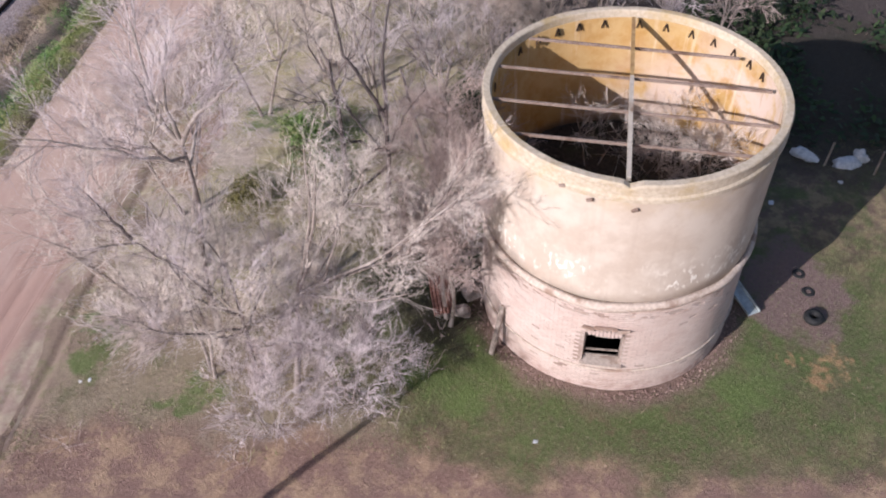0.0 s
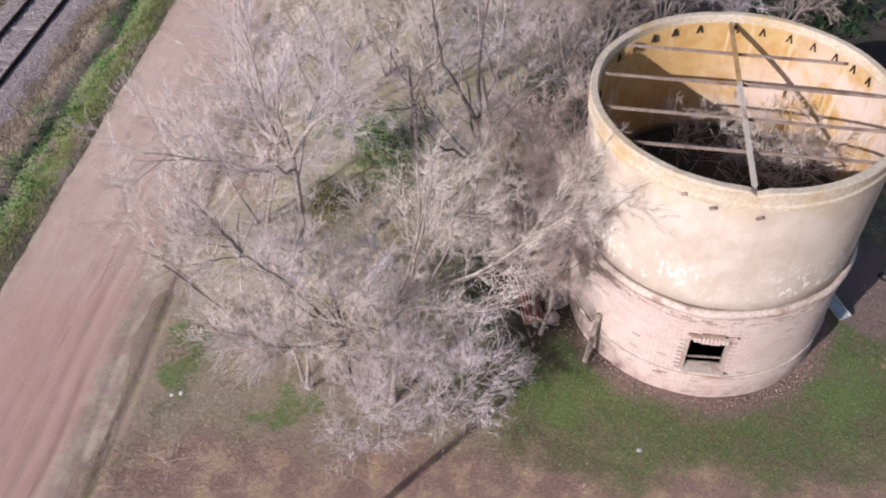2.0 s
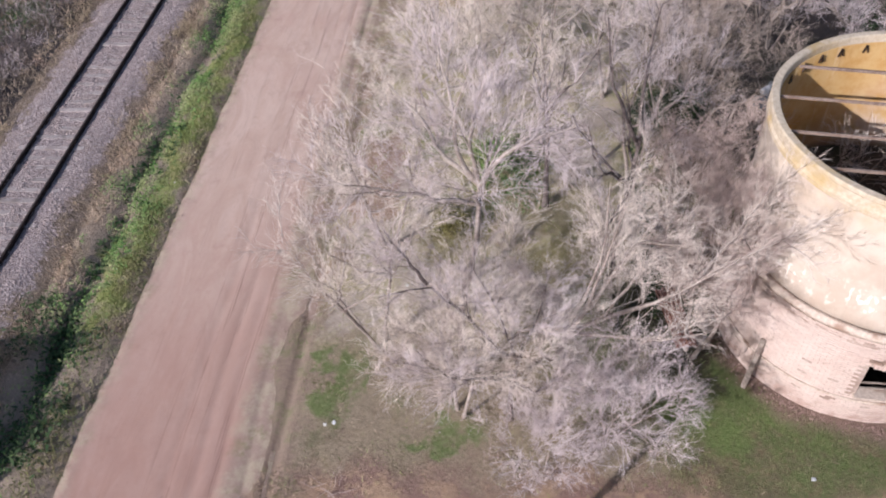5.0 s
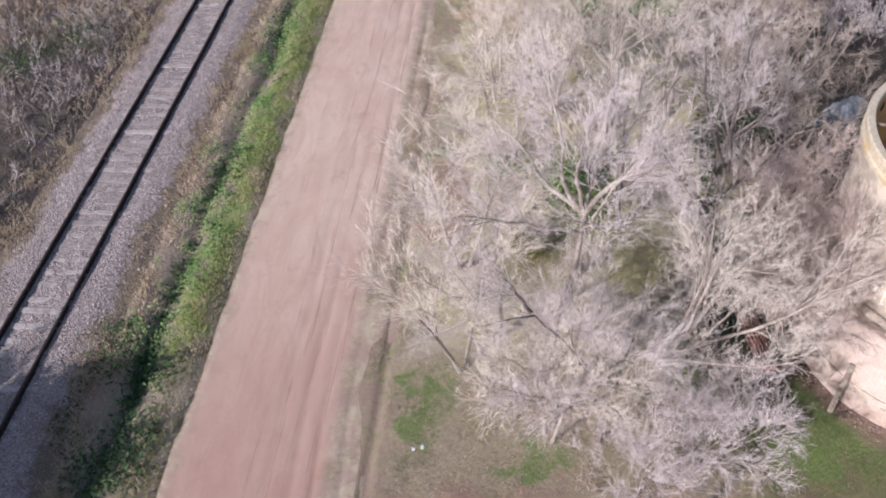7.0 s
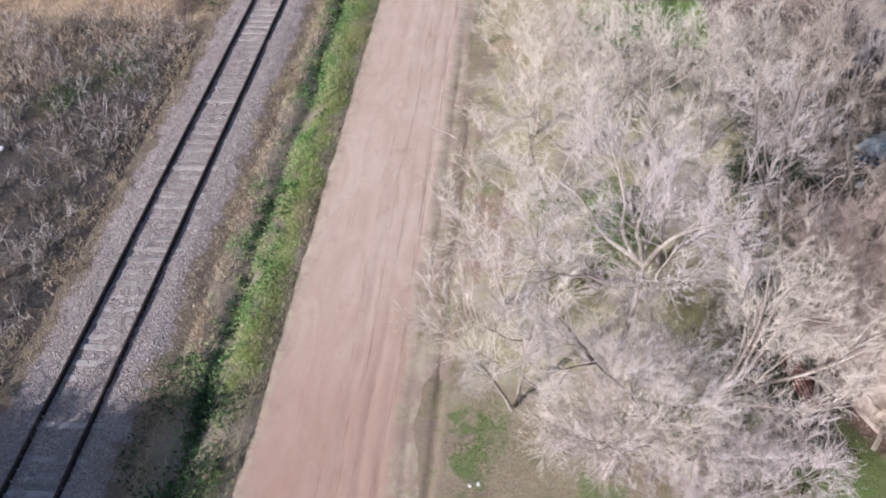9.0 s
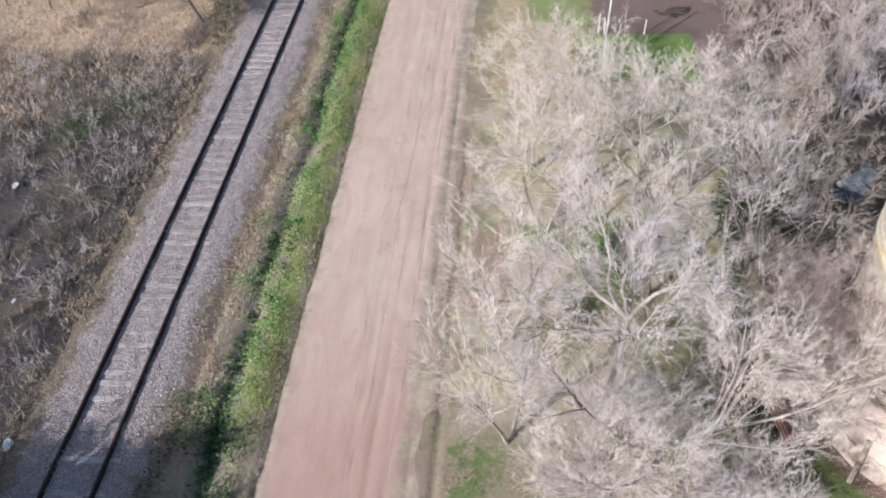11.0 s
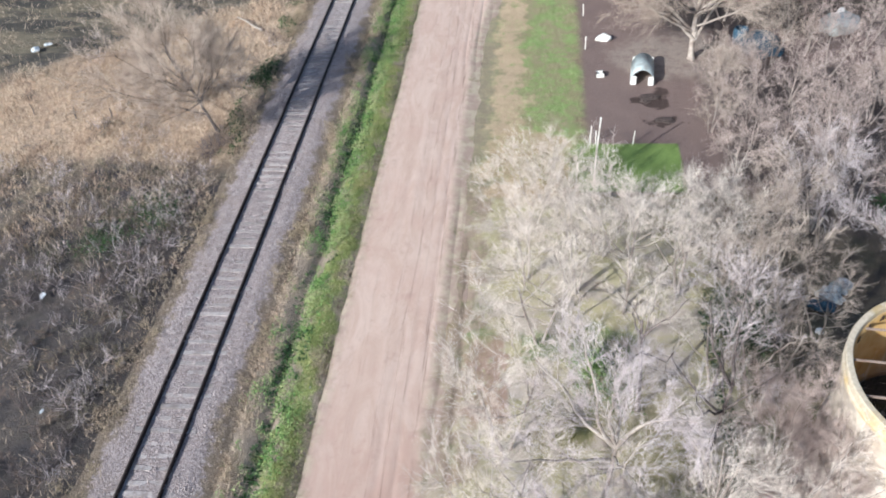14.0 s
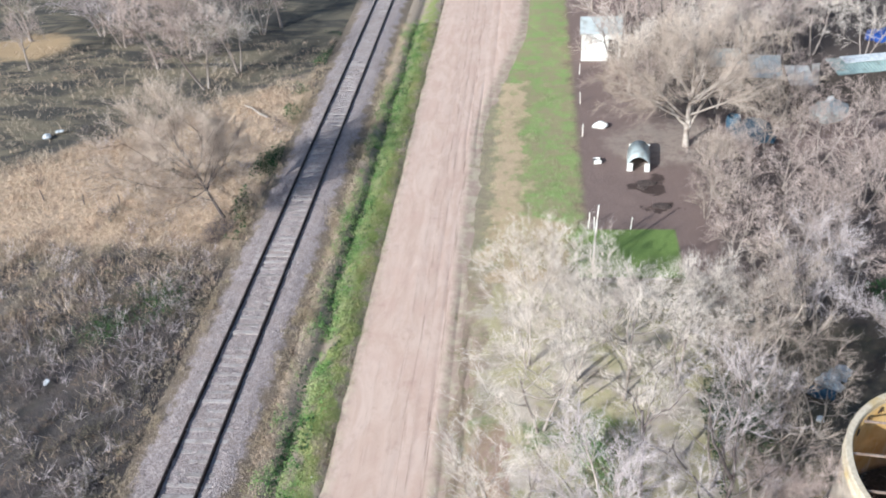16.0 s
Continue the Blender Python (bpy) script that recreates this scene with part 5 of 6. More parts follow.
evergreen(113, 24.3, 8.2, 3.4, 0.9, IVY, "evergreen_bush", "dark creeper-covered bush beside the tower", "bush", n=2200, size=0.08)
plant("bare_tree", (25.5, 35.4, 0.0), grove_tree(77, 8.8, 5.6, 1, 12, 1.5, (-0.03, 0.0), 0.26, 1.6, [[(0.0, 0.0, 1.4), (-1.4, 0.3, 2.8), (-3.2, 0.4, 3.6), (-4.8, 0.2, 4.0)], [(0.0, 0.0, 1.3), (1.0, 0.8, 3.0), (2.6, 1.4, 4.6), (4.2, 1.6, 5.0)], [(0.0, 0.0, 1.6), (0.6, 1.4, 3.4), (1.6, 2.8, 5.6)]], 0.005, 0.3), BARK_PALE, TWIG_TAN, "old leafless tree with thick pale limbs over the pen", "tree")
for i, (x, y, h) in enumerate(((27.7, 2.2, 2.6), (29.1, 1.9, 2.2), (29.9, 1.7, 2.2), (30.9, 1.9, 2.9), (29.6, 1.0, 2.0), (30.3, 2.7, 2.5))):
    plant("bare_sapling", (x, y, 4.0), build_tree(60 + i, h, 1.2, 2, 5, 0.12, (0, 0), 0.3, 0.6, 0.0045, 6), BARK_PALE, TWIG, "leafless sapling growing on the tank floor", "tree", 60.0 * i, "saplings inside the tower")


# ---- grass, weeds and scrub ----
def blades(seed, spots, height, width, lean, per=1, radius=0.0):
    """Three-cornered blades at (x, y) spots."""
    r = np.random.default_rng(seed)
    p = np.repeat(np.asarray(spots), per, 0)
    if radius:
        p = p + r.normal(0, radius, p.shape)
    z = np.array([ground_z(a, b) for a, b in spots]).repeat(per)
    n = len(p)
    h = height * r.uniform(0.5, 1.4, n)
    a = r.uniform(0, 6.28, n)
    w = width * r.uniform(0.6, 1.3, n)
    dx, dy = np.cos(a) * w, np.sin(a) * w
    l = r.normal(0, lean, (n, 2)) * h[:, None]
    b = np.stack([p[:, 0], p[:, 1], z - 0.02], 1)
    verts = np.stack([b + np.stack([dx, dy, 0 * dx], 1), b - np.stack([dx, dy, 0 * dx], 1), b + np.stack([l[:, 0], l[:, 1], h], 1)], 1).reshape(-1, 3)
    return verts, np.arange(n * 3).reshape(-1, 3)


def scatter(seed, n, x0, x1, y0, y1, keep):
    r = np.random.default_rng(seed)
    x, y = r.uniform(x0, x1, n), r.uniform(y0, y1, n)
    ok = np.array([keep(a, b) for a, b in zip(x, y)]) > r.random(n)
    return np.stack([x, y], 1)[ok]


def clear_of_tower(x, y):
    return math.hypot(x - TX, y - TY) > 3.95


def stuff(name, pieces, material, label, category):
    return tagged(part(name, joined(name, pieces), material, kind="stuff"), label, category)


def leaves(seed, spots, size, height):
    """Broad weed leaves: bent four-cornered blades in clumps."""
    r = np.random.default_rng(seed)
    p = np.asarray(spots)
    n = len(p)
    z = np.array([ground_z(a, b) for a, b in p]) + height * r.random(n) ** 1.5
    a, tilt = r.uniform(0, 6.28, n), r.uniform(-0.1, 0.9, n)
    s = size * r.uniform(0.5, 1.4, n)
    f = np.stack([np.cos(a) * np.cos(tilt), np.sin(a) * np.cos(tilt), np.sin(tilt)], 1) * s[:, None]
    g = np.stack([-np.sin(a), np.cos(a), r.normal(0, 0.2, n)], 1) * s[:, None] * 0.38
    b = np.stack([p[:, 0], p[:, 1], z], 1)
    drop = np.array([0, 0, 0.18]) * s[:, None]
    verts = np.stack([b - f, b - g, b + f - drop, b + g], 1).reshape(-1, 3)
    return verts, np.arange(n * 4).reshape(-1, 4)


stuff("ivy", [leaves(26, scatter(26, 16000, 22.6, 26.0, 0.5, 13, lambda x, y: clear_of_tower(x, y) * max(0.0, 0.2 + 1.6 * wave(x, y, 0.4, 3.5))), 0.09, 0.7)], IVY, "dark green creeper under the trees beside the tower", "creeper")
# leaf layer added only to make the shaded ground behind the tower darker
stuff("ivy", [leaves(36, scatter(36, 9000, 32.5, 46, 8.5, 20, lambda x, y: max(0.0, 0.5 + 1.2 * wave(x, y, 0.3, 8.5))), 0.2, 0.6)], IVY, "dark leaf cover added to deepen the shade behind the tower", "creeper")
stuff("green_weeds", [leaves(27, scatter(27, 2600, 16.8, 19.8, 5.0, 8.6, lambda x, y: math.exp(-(((x - 18.3) / 1.0) ** 2) - (((y - 6.8) / 1.1) ** 2))), 0.07, 0.4)], BLADE_MID, "fresh green weeds in a clearing between trees", "weeds")
def slit(y):
    return 4.1 + 0.3 * wave(0, y, 0.22, 5.0)


def rank(x, y):
    """Green weeds: ragged growth on both sides of the ditch, thinning in drifts."""
    u = x - slit(y)
    far = 0.38 + 0.4 * max(0.0, min(1.0, (y - 8.0) / 14.0))
    ragged = 0.9 * wave(x, y, 0.45, 1.0) + 0.8 * wave(x, y, 1.7, 2.0) + 0.5 * wave(x, y, 3.6, 5.0)
    right = (0.12 + 0.15 * wave(1, y, 1.1, 3.0) < u) * math.exp(-(max(0.0, u - 0.55 - 0.4 * wave(3, y, 0.5, 9.0)) / 0.55) ** 2) * max(0.0, far + ragged)
    left = math.exp(-(((u + 0.5) / 0.5) ** 2)) * max(0.0, 0.45 * far - 0.1 + 1.2 * ragged)
    return min(1.0, right + left) * (1.0 if y > 1.5 else 0.3 + 0.7 * max(0.0, min(1.0, (y + 1.0) / 2.5)))


stuff("ditch_weeds", [leaves(21, scatter(21, 190000, 2.7, 6.1, -9, 60, rank), 0.052, 0.32)], BLADE_GREEN, "rank bright green weeds along the ditch", "weeds")
stuff("ditch_weeds", [leaves(22, scatter(22, 42000, 3.2, 5.4, -9, 60, lambda x, y: math.exp(-(((x - slit(y)) / 0.26) ** 2)) * max(0.0, 0.45 + wave(x, y, 0.3, 4.0)) + 0.25 * (0.2 < x - slit(y) < 1.0) * max(0.0, 2 * wave(x, y, 0.9, 14.0))), 0.11, 0.2),
                      leaves(28, scatter(28, 4500, 2.2, 5.6, -9, 0.5, lambda x, y: max(0.0, 0.4 + 1.6 * wave(x, y, 0.5, 18.0))), 0.09, 0.3),
                      blades(29, scatter(29, 22000, 5.8, 6.7, -9, 60, lambda x, y: math.exp(-(((x - 6.2 - 0.22 * wave(0, y, 0.7, 6.0)) / 0.13) ** 2)) * max(0.0, 0.6 + 1.8 * wave(x, y, 0.5, 3.0))), 0.11, 0.014, 0.7),
                      # clump at (-3.6, 27.2): dark leaves in place of the leaning tree's shadow
                      leaves(60, np.random.default_rng(60).normal((-3.6, 27.2), (0.3, 0.7), (300, 2)), 0.08, 0.3), leaves(61, np.random.default_rng(61).normal((-5.6, 18.2), (0.8, 0.9), (900, 2)), 0.09, 0.5), leaves(62, np.random.default_rng(62).normal((-7.7, 15.6), (0.9, 0.8), (700, 2)), 0.09, 0.5), leaves(63, np.random.default_rng(63).normal((-3.2, 33.5), (0.3, 1.2), (600, 2)), 0.09, 0.4),
                      leaves(30, scatter(30, 8000, -4.4, -2.9, 24, 58, lambda x, y: max(0.0, 2.2 * wave(x, y, 0.28, 2.0))), 0.12, 0.45)], BLADE_DARK, "dark green weeds in the ditch bottom and beside the lane", "weeds")
stuff("bank_grass", [blades(23, scatter(23, 90000, 4.6, 6.5, -9, 60, lambda x, y: math.exp(-(((x - 5.45) / 0.5) ** 2)) * max(0.0, 0.75 + 1.2 * wave(x, y, 0.6, 2.0))), 0.13, 0.014, 0.5)], BLADE_LAWN, "short olive grass on the ditch bank", "grass")
stuff("dry_grass", [blades(24, scatter(24, 30000, 1.7, 3.9, -9, 60, lambda x, y: math.exp(-(((x - 2.95 - 0.35 * wave(0, y, 0.5, 4.0)) / 0.45) ** 2)) * (0.2 + 1.3 * max(0, wave(x, y, 0.7, 8.0) + 0.25))), 0.22, 0.013, 0.8, 2, 0.06),
                    blades(25, scatter(25, 9000, 5.4, 6.3, -9, 60, lambda x, y: 0.4 + wave(x, y, 0.8, 3.0)), 0.12, 0.012, 0.6)], BLADE_DRY, "dry straw-coloured grass beside the ditch", "grass")


def west(x, y):
    if x > -2.9 or (x > -4.0 and wave(x, y, 0.6, 5.0) < 0.0):
        return 0.0
    d = 0.25 + 0.9 * max(0.0, wave(x, y, 0.22, 4.0) + 0.25)
    return d * (0.2 if y - 0.35 * x + 7 * wave(x, y, 0.15, 6.0) < 22 or y - 0.82 * x > 52 else 1.0)


stuff("dry_grass", [blades(31, scatter(31, 60000, -34, -2.9, -6, 56, west), 0.40, 0.016, 0.6, 3, 0.12)], BLADE_DRY, "tall dry grass west of the railway", "grass")
stuff("tower_grass", [blades(32, scatter(32, 70000, 21, 40, -8, 9, lambda x, y: clear_of_tower(x, y) * (0.25 + 0.9 * max(0.0, wave(x, y, 0.5, 6.0) + 0.3)) * (y > -5.4)), 0.09, 0.011, 0.7)], BLADE_TURF, "short green grass round the tower", "grass")
stuff("grove_grass", [blades(33, scatter(33, 22000, 12.2, 24, -6, 20, lambda x, y: 0.15 + 0.9 * max(0.0, wave(x, y, 0.5, 6.5) + 0.1)), 0.12, 0.013, 0.6)], BLADE_LAWN, "patchy grass under the trees", "grass")
stuff("dry_grass", [blades(34, scatter(34, 40000, 11.5, 40, -9, 22, lambda x, y: clear_of_tower(x, y) * max(0.0, wave(x, y, 0.4, 9.5) + 0.05) * (1.3 if y < -5.2 else 0.7 if x < 21 else 0.08)), 0.13, 0.009, 0.9)], BLADE_DRY, "flattened tan grass tufts on bare soil", "grass")
stuff("dry_grass", [blades(37, scatter(37, 26000, 10.7, 13.6, -10, 22, lambda x, y: max(0.0, 0.15 + 1.5 * wave(x, y, 0.9, 3.5)) * min(1.0, (x - 10.6) / 1.0)), 0.10, 0.012, 0.9)], TUFT, "dry tufts and weeds beside the lane", "grass")
stuff("lawn_grass", [blades(35, scatter(35, 40000, 12.3, 18.3, 21, 62, lambda x, y: 0.35 + 1.3 * wave(x, y, 0.5, 2.5)), 0.08, 0.016, 0.6)], BLADE_PEN, "mown green grass between lane and fence", "grass")

# low scrub west of the line: tangles of bare twigs
def scrub(seed, spots, h, thick=1.0, z=0.0):
    r = np.random.default_rng(seed)
    n = len(spots)
    base = np.repeat(np.c_[spots, np.full(n, z)], 11, 0)
    base[:, :2] += r.normal(0, 0.16, (len(base), 2))
    hh = np.repeat(h * r.uniform(0.6, 1.3, n), 11)
    d = r.normal(0, 0.55, (len(base), 3)) + np.array([0, 0, 0.9])
    p = grow(r, base, d, hh * r.uniform(0.6, 1.1, len(base)), 3, 0.35, -0.03)
    s, dd, _, _ = shoots(r, p, 4, 0.2, (25, 75))
    e = s + unit(dd) * (h * r.uniform(0.12, 0.32, len(s)))[:, None]
    return [tubes(p, thick * np.linspace(0.011, 0.005, 3)[None].repeat(len(p), 0), 3), spikes(np.stack([s, e], 1), np.full(len(s), 0.0055 * thick))]


west_scrub = lambda x, y: (x < -3.6) * max(0.0, wave(x, y, 0.16, 12.0) + 0.22 + 0.5 * (y - 0.35 * x + 7 * wave(x, y, 0.15, 6.0) < 25)) * (1.0 if y < 23 else 0.45)
spots = scatter(41, 3000, -20, -3.2, -5, 40, west_scrub)
stuff("scrub", scrub(41, spots[::3], 0.85), TWIG_DARK, "dark leafless scrub west of the railway", "scrub")
drift = np.array([wave(x, y, 0.3, 21.0) for x, y in spots[1::2]])
stuff("scrub", scrub(42, spots[1::2][drift > 0.05], 0.8), TWIG_SCRUB, "brown leafless scrub west of the railway", "scrub")
stuff("scrub", scrub(45, spots[1::2][drift <= 0.05], 0.7), TWIG_OLIVE, "olive-tan weedy scrub west of the railway", "scrub")
stuff("scrub", scrub(50, spots[2::10], 0.8, 0.9), TWIG_TAN, "tan dry stems in the scrub west of the railway", "scrub")
stuff("scrub", scrub(44, spots[::4], 1.0, 0.8), TWIG_LILAC, "pale bare scrub stems west of the railway", "scrub")
stuff("scrub", scrub(48, np.random.default_rng(48).normal((-4.5, 24.6), (0.5, 0.9), (26, 2)), 0.7), TWIG_SCRUB, "reddish-brown scrub at the foot of the leaning tree", "scrub")
edge = np.concatenate([scatter(46, 420, -3.6, -2.1, -6, 50, lambda x, y: max(0.0, 0.5 + wave(x, y, 0.5, 2.0))), scatter(47, 340, 2.1, 3.6, -8, 55, lambda x, y: max(0.0, 0.35 + 1.5 * wave(x, y, 0.5, 6.0)) * (1.0 if y > 1 else 2.0))])
stuff("dry_grass", [blades(49, scatter(49, 9000, -3.6, -1.9, -6, 58, lambda x, y: (0.2 + 0.5 * (-1.9 - x)) * max(0.0, 0.4 + 1.6 * wave(x, y, 0.6, 9.0))), 0.2, 0.013, 0.8, 2, 0.06)], BLADE_DRY, "dry grass creeping over the ballast edge", "grass")
stuff("scrub", scrub(46, edge, 0.5, 1.0, 0.06), TWIG_EDGE, "low dry weeds along the ballast edges", "scrub")
under = scatter(43, 130, 13.6, 24, -6, 18, lambda x, y: 0.6 if wave(x, y, 0.3, 15.0) > -0.1 else 0.1)
stuff("undergrowth", scrub(43, under, 0.7, 0.8), TWIG_BROWN, "thin bare undergrowth between the trees", "scrub")


# ---- things round the tower ----
def leaning_post():
    ob = thing("leaning_post", (25.08, -1.85, 0.0), "weathered split timber post leaning on the tower wall", "post")
    bm = boxed(0.15, 0.11, 1.75, None, 0.02)
    d = Vector((25.38 - 25.08, -1.36 + 1.85, 1.66))
    bmesh.ops.transform(bm, matrix=Matrix.Translation(d / 2) @ d.to_track_quat("Z", "Y").to_matrix().to_4x4(), verts=bm.verts)
    part("board", bm, TIMBER, ob)


def rusty_sheet():
    ob = thing("rusty_sheet", (23.35, 0.25, 0.0), "red rusty corrugated iron sheet propped on the ground", "metal sheet", rz=14)
    bm = bmesh.new()
    n = 28
    for side in (0.0, -0.012):
        grid = [[bm.verts.new((-0.32 + 0.64 * i / n, -1.0 + 2.1 * j / 6, 0.30 + 0.05 * j + 0.03 * math.sin(i / n * 6.283 * 6) + 0.10 * math.sin(i / n * 3.14) + side)) for i in range(n + 1)] for j in range(7)]
        for j in range(6):
            for i in range(n):
                bm.faces.new((grid[j][i], grid[j][i + 1], grid[j + 1][i + 1], grid[j + 1][i]))
    part("sheet", bm, RED_RUST, ob)
    for y in (-0.7, 0.8):
        part("block", boxed(0.5, 0.16, 0.30 + 0.1 * (y > 0), pose(0, y, 0.13 + 0.05 * (y > 0)), 0.02), TIMBER, ob)


def rubble(count):
    """Small broken brick and mortar round the wall foot."""
    r = np.random.default_rng(51)
    octa = np.array([(1, 0, 0), (0, 1, 0), (-1, 0, 0), (0, -1, 0), (0, 0, 1), (0, 0, -1)], float)
    tri = np.array([(0, 1, 4), (1, 2, 4), (2, 3, 4), (3, 0, 4), (1, 0, 5), (2, 1, 5), (3, 2, 5), (0, 3, 5)])
    a, d = r.uniform(0, 6.28, count), 3.80 + np.abs(r.normal(0, 0.22, count))
    p = np.stack([TX + d * np.cos(a), TY + d * np.sin(a), 0.02 + 0 * a], 1)
    shape = octa[None] * r.uniform(0.5, 1.3, (count, 6, 1)) * (r.uniform(0.012, 0.045, (count, 1, 1)))
    return (shape + p[:, None]).reshape(-1, 3), (np.arange(count)[:, None, None] * 6 + tri[None]).reshape(-1, 3)


tagged(part("rubble", joined("rubble", [rubble(1500)], True), leafy("broken_brick", (0.18, 0.11, 0.09), (0.44, 0.32, 0.27), (0.27, 0.18, 0.15), 0.9, 0.8), kind="stuff"), "pinkish broken brick strewn at the wall foot", "rubble")
leaning_post()
rusty_sheet()
for x, y, sx, sy, sz, seed in ((24.3, 0.45, 0.3, 0.42, 0.3, 3), (24.1, -0.35, 0.3, 0.24, 0.2, 8), (24.05, 1.75, 0.45, 0.3, 0.3, 5), (24.55, 2.1, 0.4, 0.35, 0.4, 6)):
    ob = part("concrete_lump", lumpy((sx, sy, sz), seed, 0.5), CONCRETE)
    ob.location = (x, y, 0.45 * sz)
    tagged(ob, "pale broken concrete lump beside the tower wall", "rubble", "rubble at the tower")
chute = thing("metal_panel", (32.6, 0.8, 0.0), "pale bluish sheet metal panel lying at the tower foot", "metal sheet", rz=28)
bm = boxed(0.42, 1.35, 0.035, pose(0, 0, 0.22, 10, 0, 0), 0.006)
for s in (-1, 1):
    box_bm(bm, 0.03, 1.35, 0.09, pose(s * 0.2, 0, 0.26, 10, 0, 0))
part("panel", bm, ZINC, chute)
part("block", boxed(0.3, 0.2, 0.22, pose(0, 0.35, 0.09), 0.02), CONCRETE, chute)


def tyre(x, y, z=0.0):
    ob = thing("old_tyre", (x, y, z), "worn black rubber tyre lying on bare soil", "tyre")
    bm = bmesh.new()
    n, m = 28, 10
    v = [[bm.verts.new(((0.19 + 0.11 * math.cos(b)) * math.cos(a), (0.19 + 0.11 * math.cos(b)) * math.sin(a), 0.12 + 0.12 * math.sin(b))) for b in (6.2832 * j / m for j in range(m))] for a in (6.2832 * i / n for i in range(n))]
    for i in range(n):
        for j in range(m):
            bm.faces.new((v[i][j], v[(i + 1) % n][j], v[(i + 1) % n][(j + 1) % m], v[i][(j + 1) % m]))
    part("tread", bm, BLACK, ob, smooth=True)
    return ob


tyre(34.65, 0.2)
# two sunken rings, added for small dark crescents in the soil
for x, y in ((34.75, 1.35), (34.6, 2.1)):
    tyre(x, y, -0.15).scale = (0.75, 0.75, 0.75)
for x, y, sx, sy, sz, seed, rz in ((35.8, 7.95, 0.5, 0.24, 0.22, 11, -35), (37.2, 7.55, 0.5, 0.26, 0.22, 12, 15), (37.75, 7.85, 0.18, 0.26, 0.35, 13, 40)):
    ob = part("rubbish_bag", lumpy((sx, sy, sz), seed, 0.45, 3), PLASTIC, smooth=True)
    ob.matrix_basis = pose(x, y, 0.4 * sz, 0, 0, rz)
    tagged(ob, "crumpled white plastic rubbish bag in the tower's shade", "rubbish bag", "rubbish bags")
for i, (x, y) in enumerate(((36.5, 7.5), (38.1, 7.1), (39.8, 6.6), (41.5, 6.1), (34.9, 8.1))):
    ob = part("fence_post", boxed(0.07, 0.07, 1.15, pose(0, 0, 0.5, 0, 3 - 2 * (i % 3), 0), 0.01), TIMBER)
    ob.location = (x, y, 0)
    tagged(ob, "thin grey timber fence post", "fence post", "fence behind the tower")


heap = thing("rubbish_heap", (28.6, 12.5, 0.0), "heap of crumpled whitish and dark blue plastic rubbish under trees", "rubbish heap")
for x, y, z, sx, sy, sz, mat, seed in ((0.0, 0.0, 0.28, 0.62, 0.5, 0.5, PLASTIC, 31), (0.95, 0.75, 0.25, 0.6, 0.55, 0.42, PLASTIC, 32), (0.45, -0.35, 0.18, 0.4, 0.35, 0.3, PLASTIC, 33), (-0.75, -0.85, 0.16, 0.6, 0.45, 0.3, BLUE_DARK, 34),
                                       (-0.2, -1.0, 0.14, 0.45, 0.4, 0.25, BLUE_DARK, 35), (0.5, 0.5, 0.3, 0.4, 0.4, 0.4, ZINC, 36), (-1.2, -3.0, 0.1, 0.22, 0.2, 0.16, PLASTIC, 37)):
    part("bag", lumpy((0.75 * sx, 0.75 * sy, 0.75 * sz), seed, 0.55, 3), mat, heap).location = (0.75 * x, 0.75 * y, 0.7 * z)


def litter(x, y, s, mat, label, seed, z=None):
    ob = part("litter", lumpy((s * 0.8, s * 0.6, s * 0.2), seed, 0.8, 2), mat)
    ob.matrix_basis = pose(x, y, (ground_z(x, y) if z is None else z) + 0.06 * s, 0, 0, 37 * seed)
    return tagged(ob, label, "litter", "scattered litter")


for i, (x, y, s) in enumerate(((36.84, 6.6, 0.13), (34.28, 5.4, 0.14), (13.41, -3.72, 0.09), (13.16, -3.81, 0.08), (12.7, 6.2, 0.06), (26.46, -4.68, 0.09), (19.9, -0.6, 0.14), (17.4, 1.2, 0.12),
                               (4.15, 7.9, 0.05), (5.6, 6.2, 0.05), (4.9, 1.8, 0.05), (9.06, 22.8, 0.07), (14.9, 1.6, 0.1), (22.3, 1.0, 0.12))):
    litter(x, y, s, PLASTIC if i % 3 else WHITE, "small scrap of white plastic litter", i + 1)
for x, y, s, lab in ((-9.05, 11.4, 0.26, "crumpled white plastic bag in the scrub"), (-2.99, -2.1, 0.3, "torn white plastic sheet beside the ballast"), (-22.0, 37.5, 0.5, "pale rags on dark bare ground"), (-21.4, 38.3, 0.4, "pale rags on dark bare ground"), (-3.35, 7.35, 0.16, "pale stone at the ballast edge"), (-5.75, 4.3, 0.14, "white scrap in the scrub")):
    litter(x, y, s, PLASTIC if "stone" not in lab else CONCRETE, lab, int(abs(x) * 3), 0.05 if x > -4 else 0.25)
for i, (x, y, h) in enumerate(((-14.8, 28.2, 0.9), (-10.0, 28.1, 0.8), (-12.4, 28.4, 0.7), (-18.0, 28.8, 0.8))):
    ob = part("stake", joined("stake", [tubes(np.array([[(0, 0, -0.1), (0.03, 0, 0.5 * h), (0.1 - 0.05 * i, 0.02, h)]]), np.array([[0.05, 0.045, 0.03]]), 6)]), BARK_DARK)
    ob.location = (x, y, 0)
    tagged(ob, "short dark wooden stake in dry grass", "stake", "stakes in dry grass")
log = part("fallen_branch", joined("fallen_branch", [tubes(np.array([[(-7.7, 42.2, 0.35), (-6.9, 41.7, 0.3), (-6.2, 41.0, 0.2), (-5.4, 40.5, 0.1)]]), np.array([[0.05, 0.07, 0.08, 0.09]]), 7)]), BARK_PALE, smooth=True)
tagged(log, "pale fallen branch in dry grass", "branch")


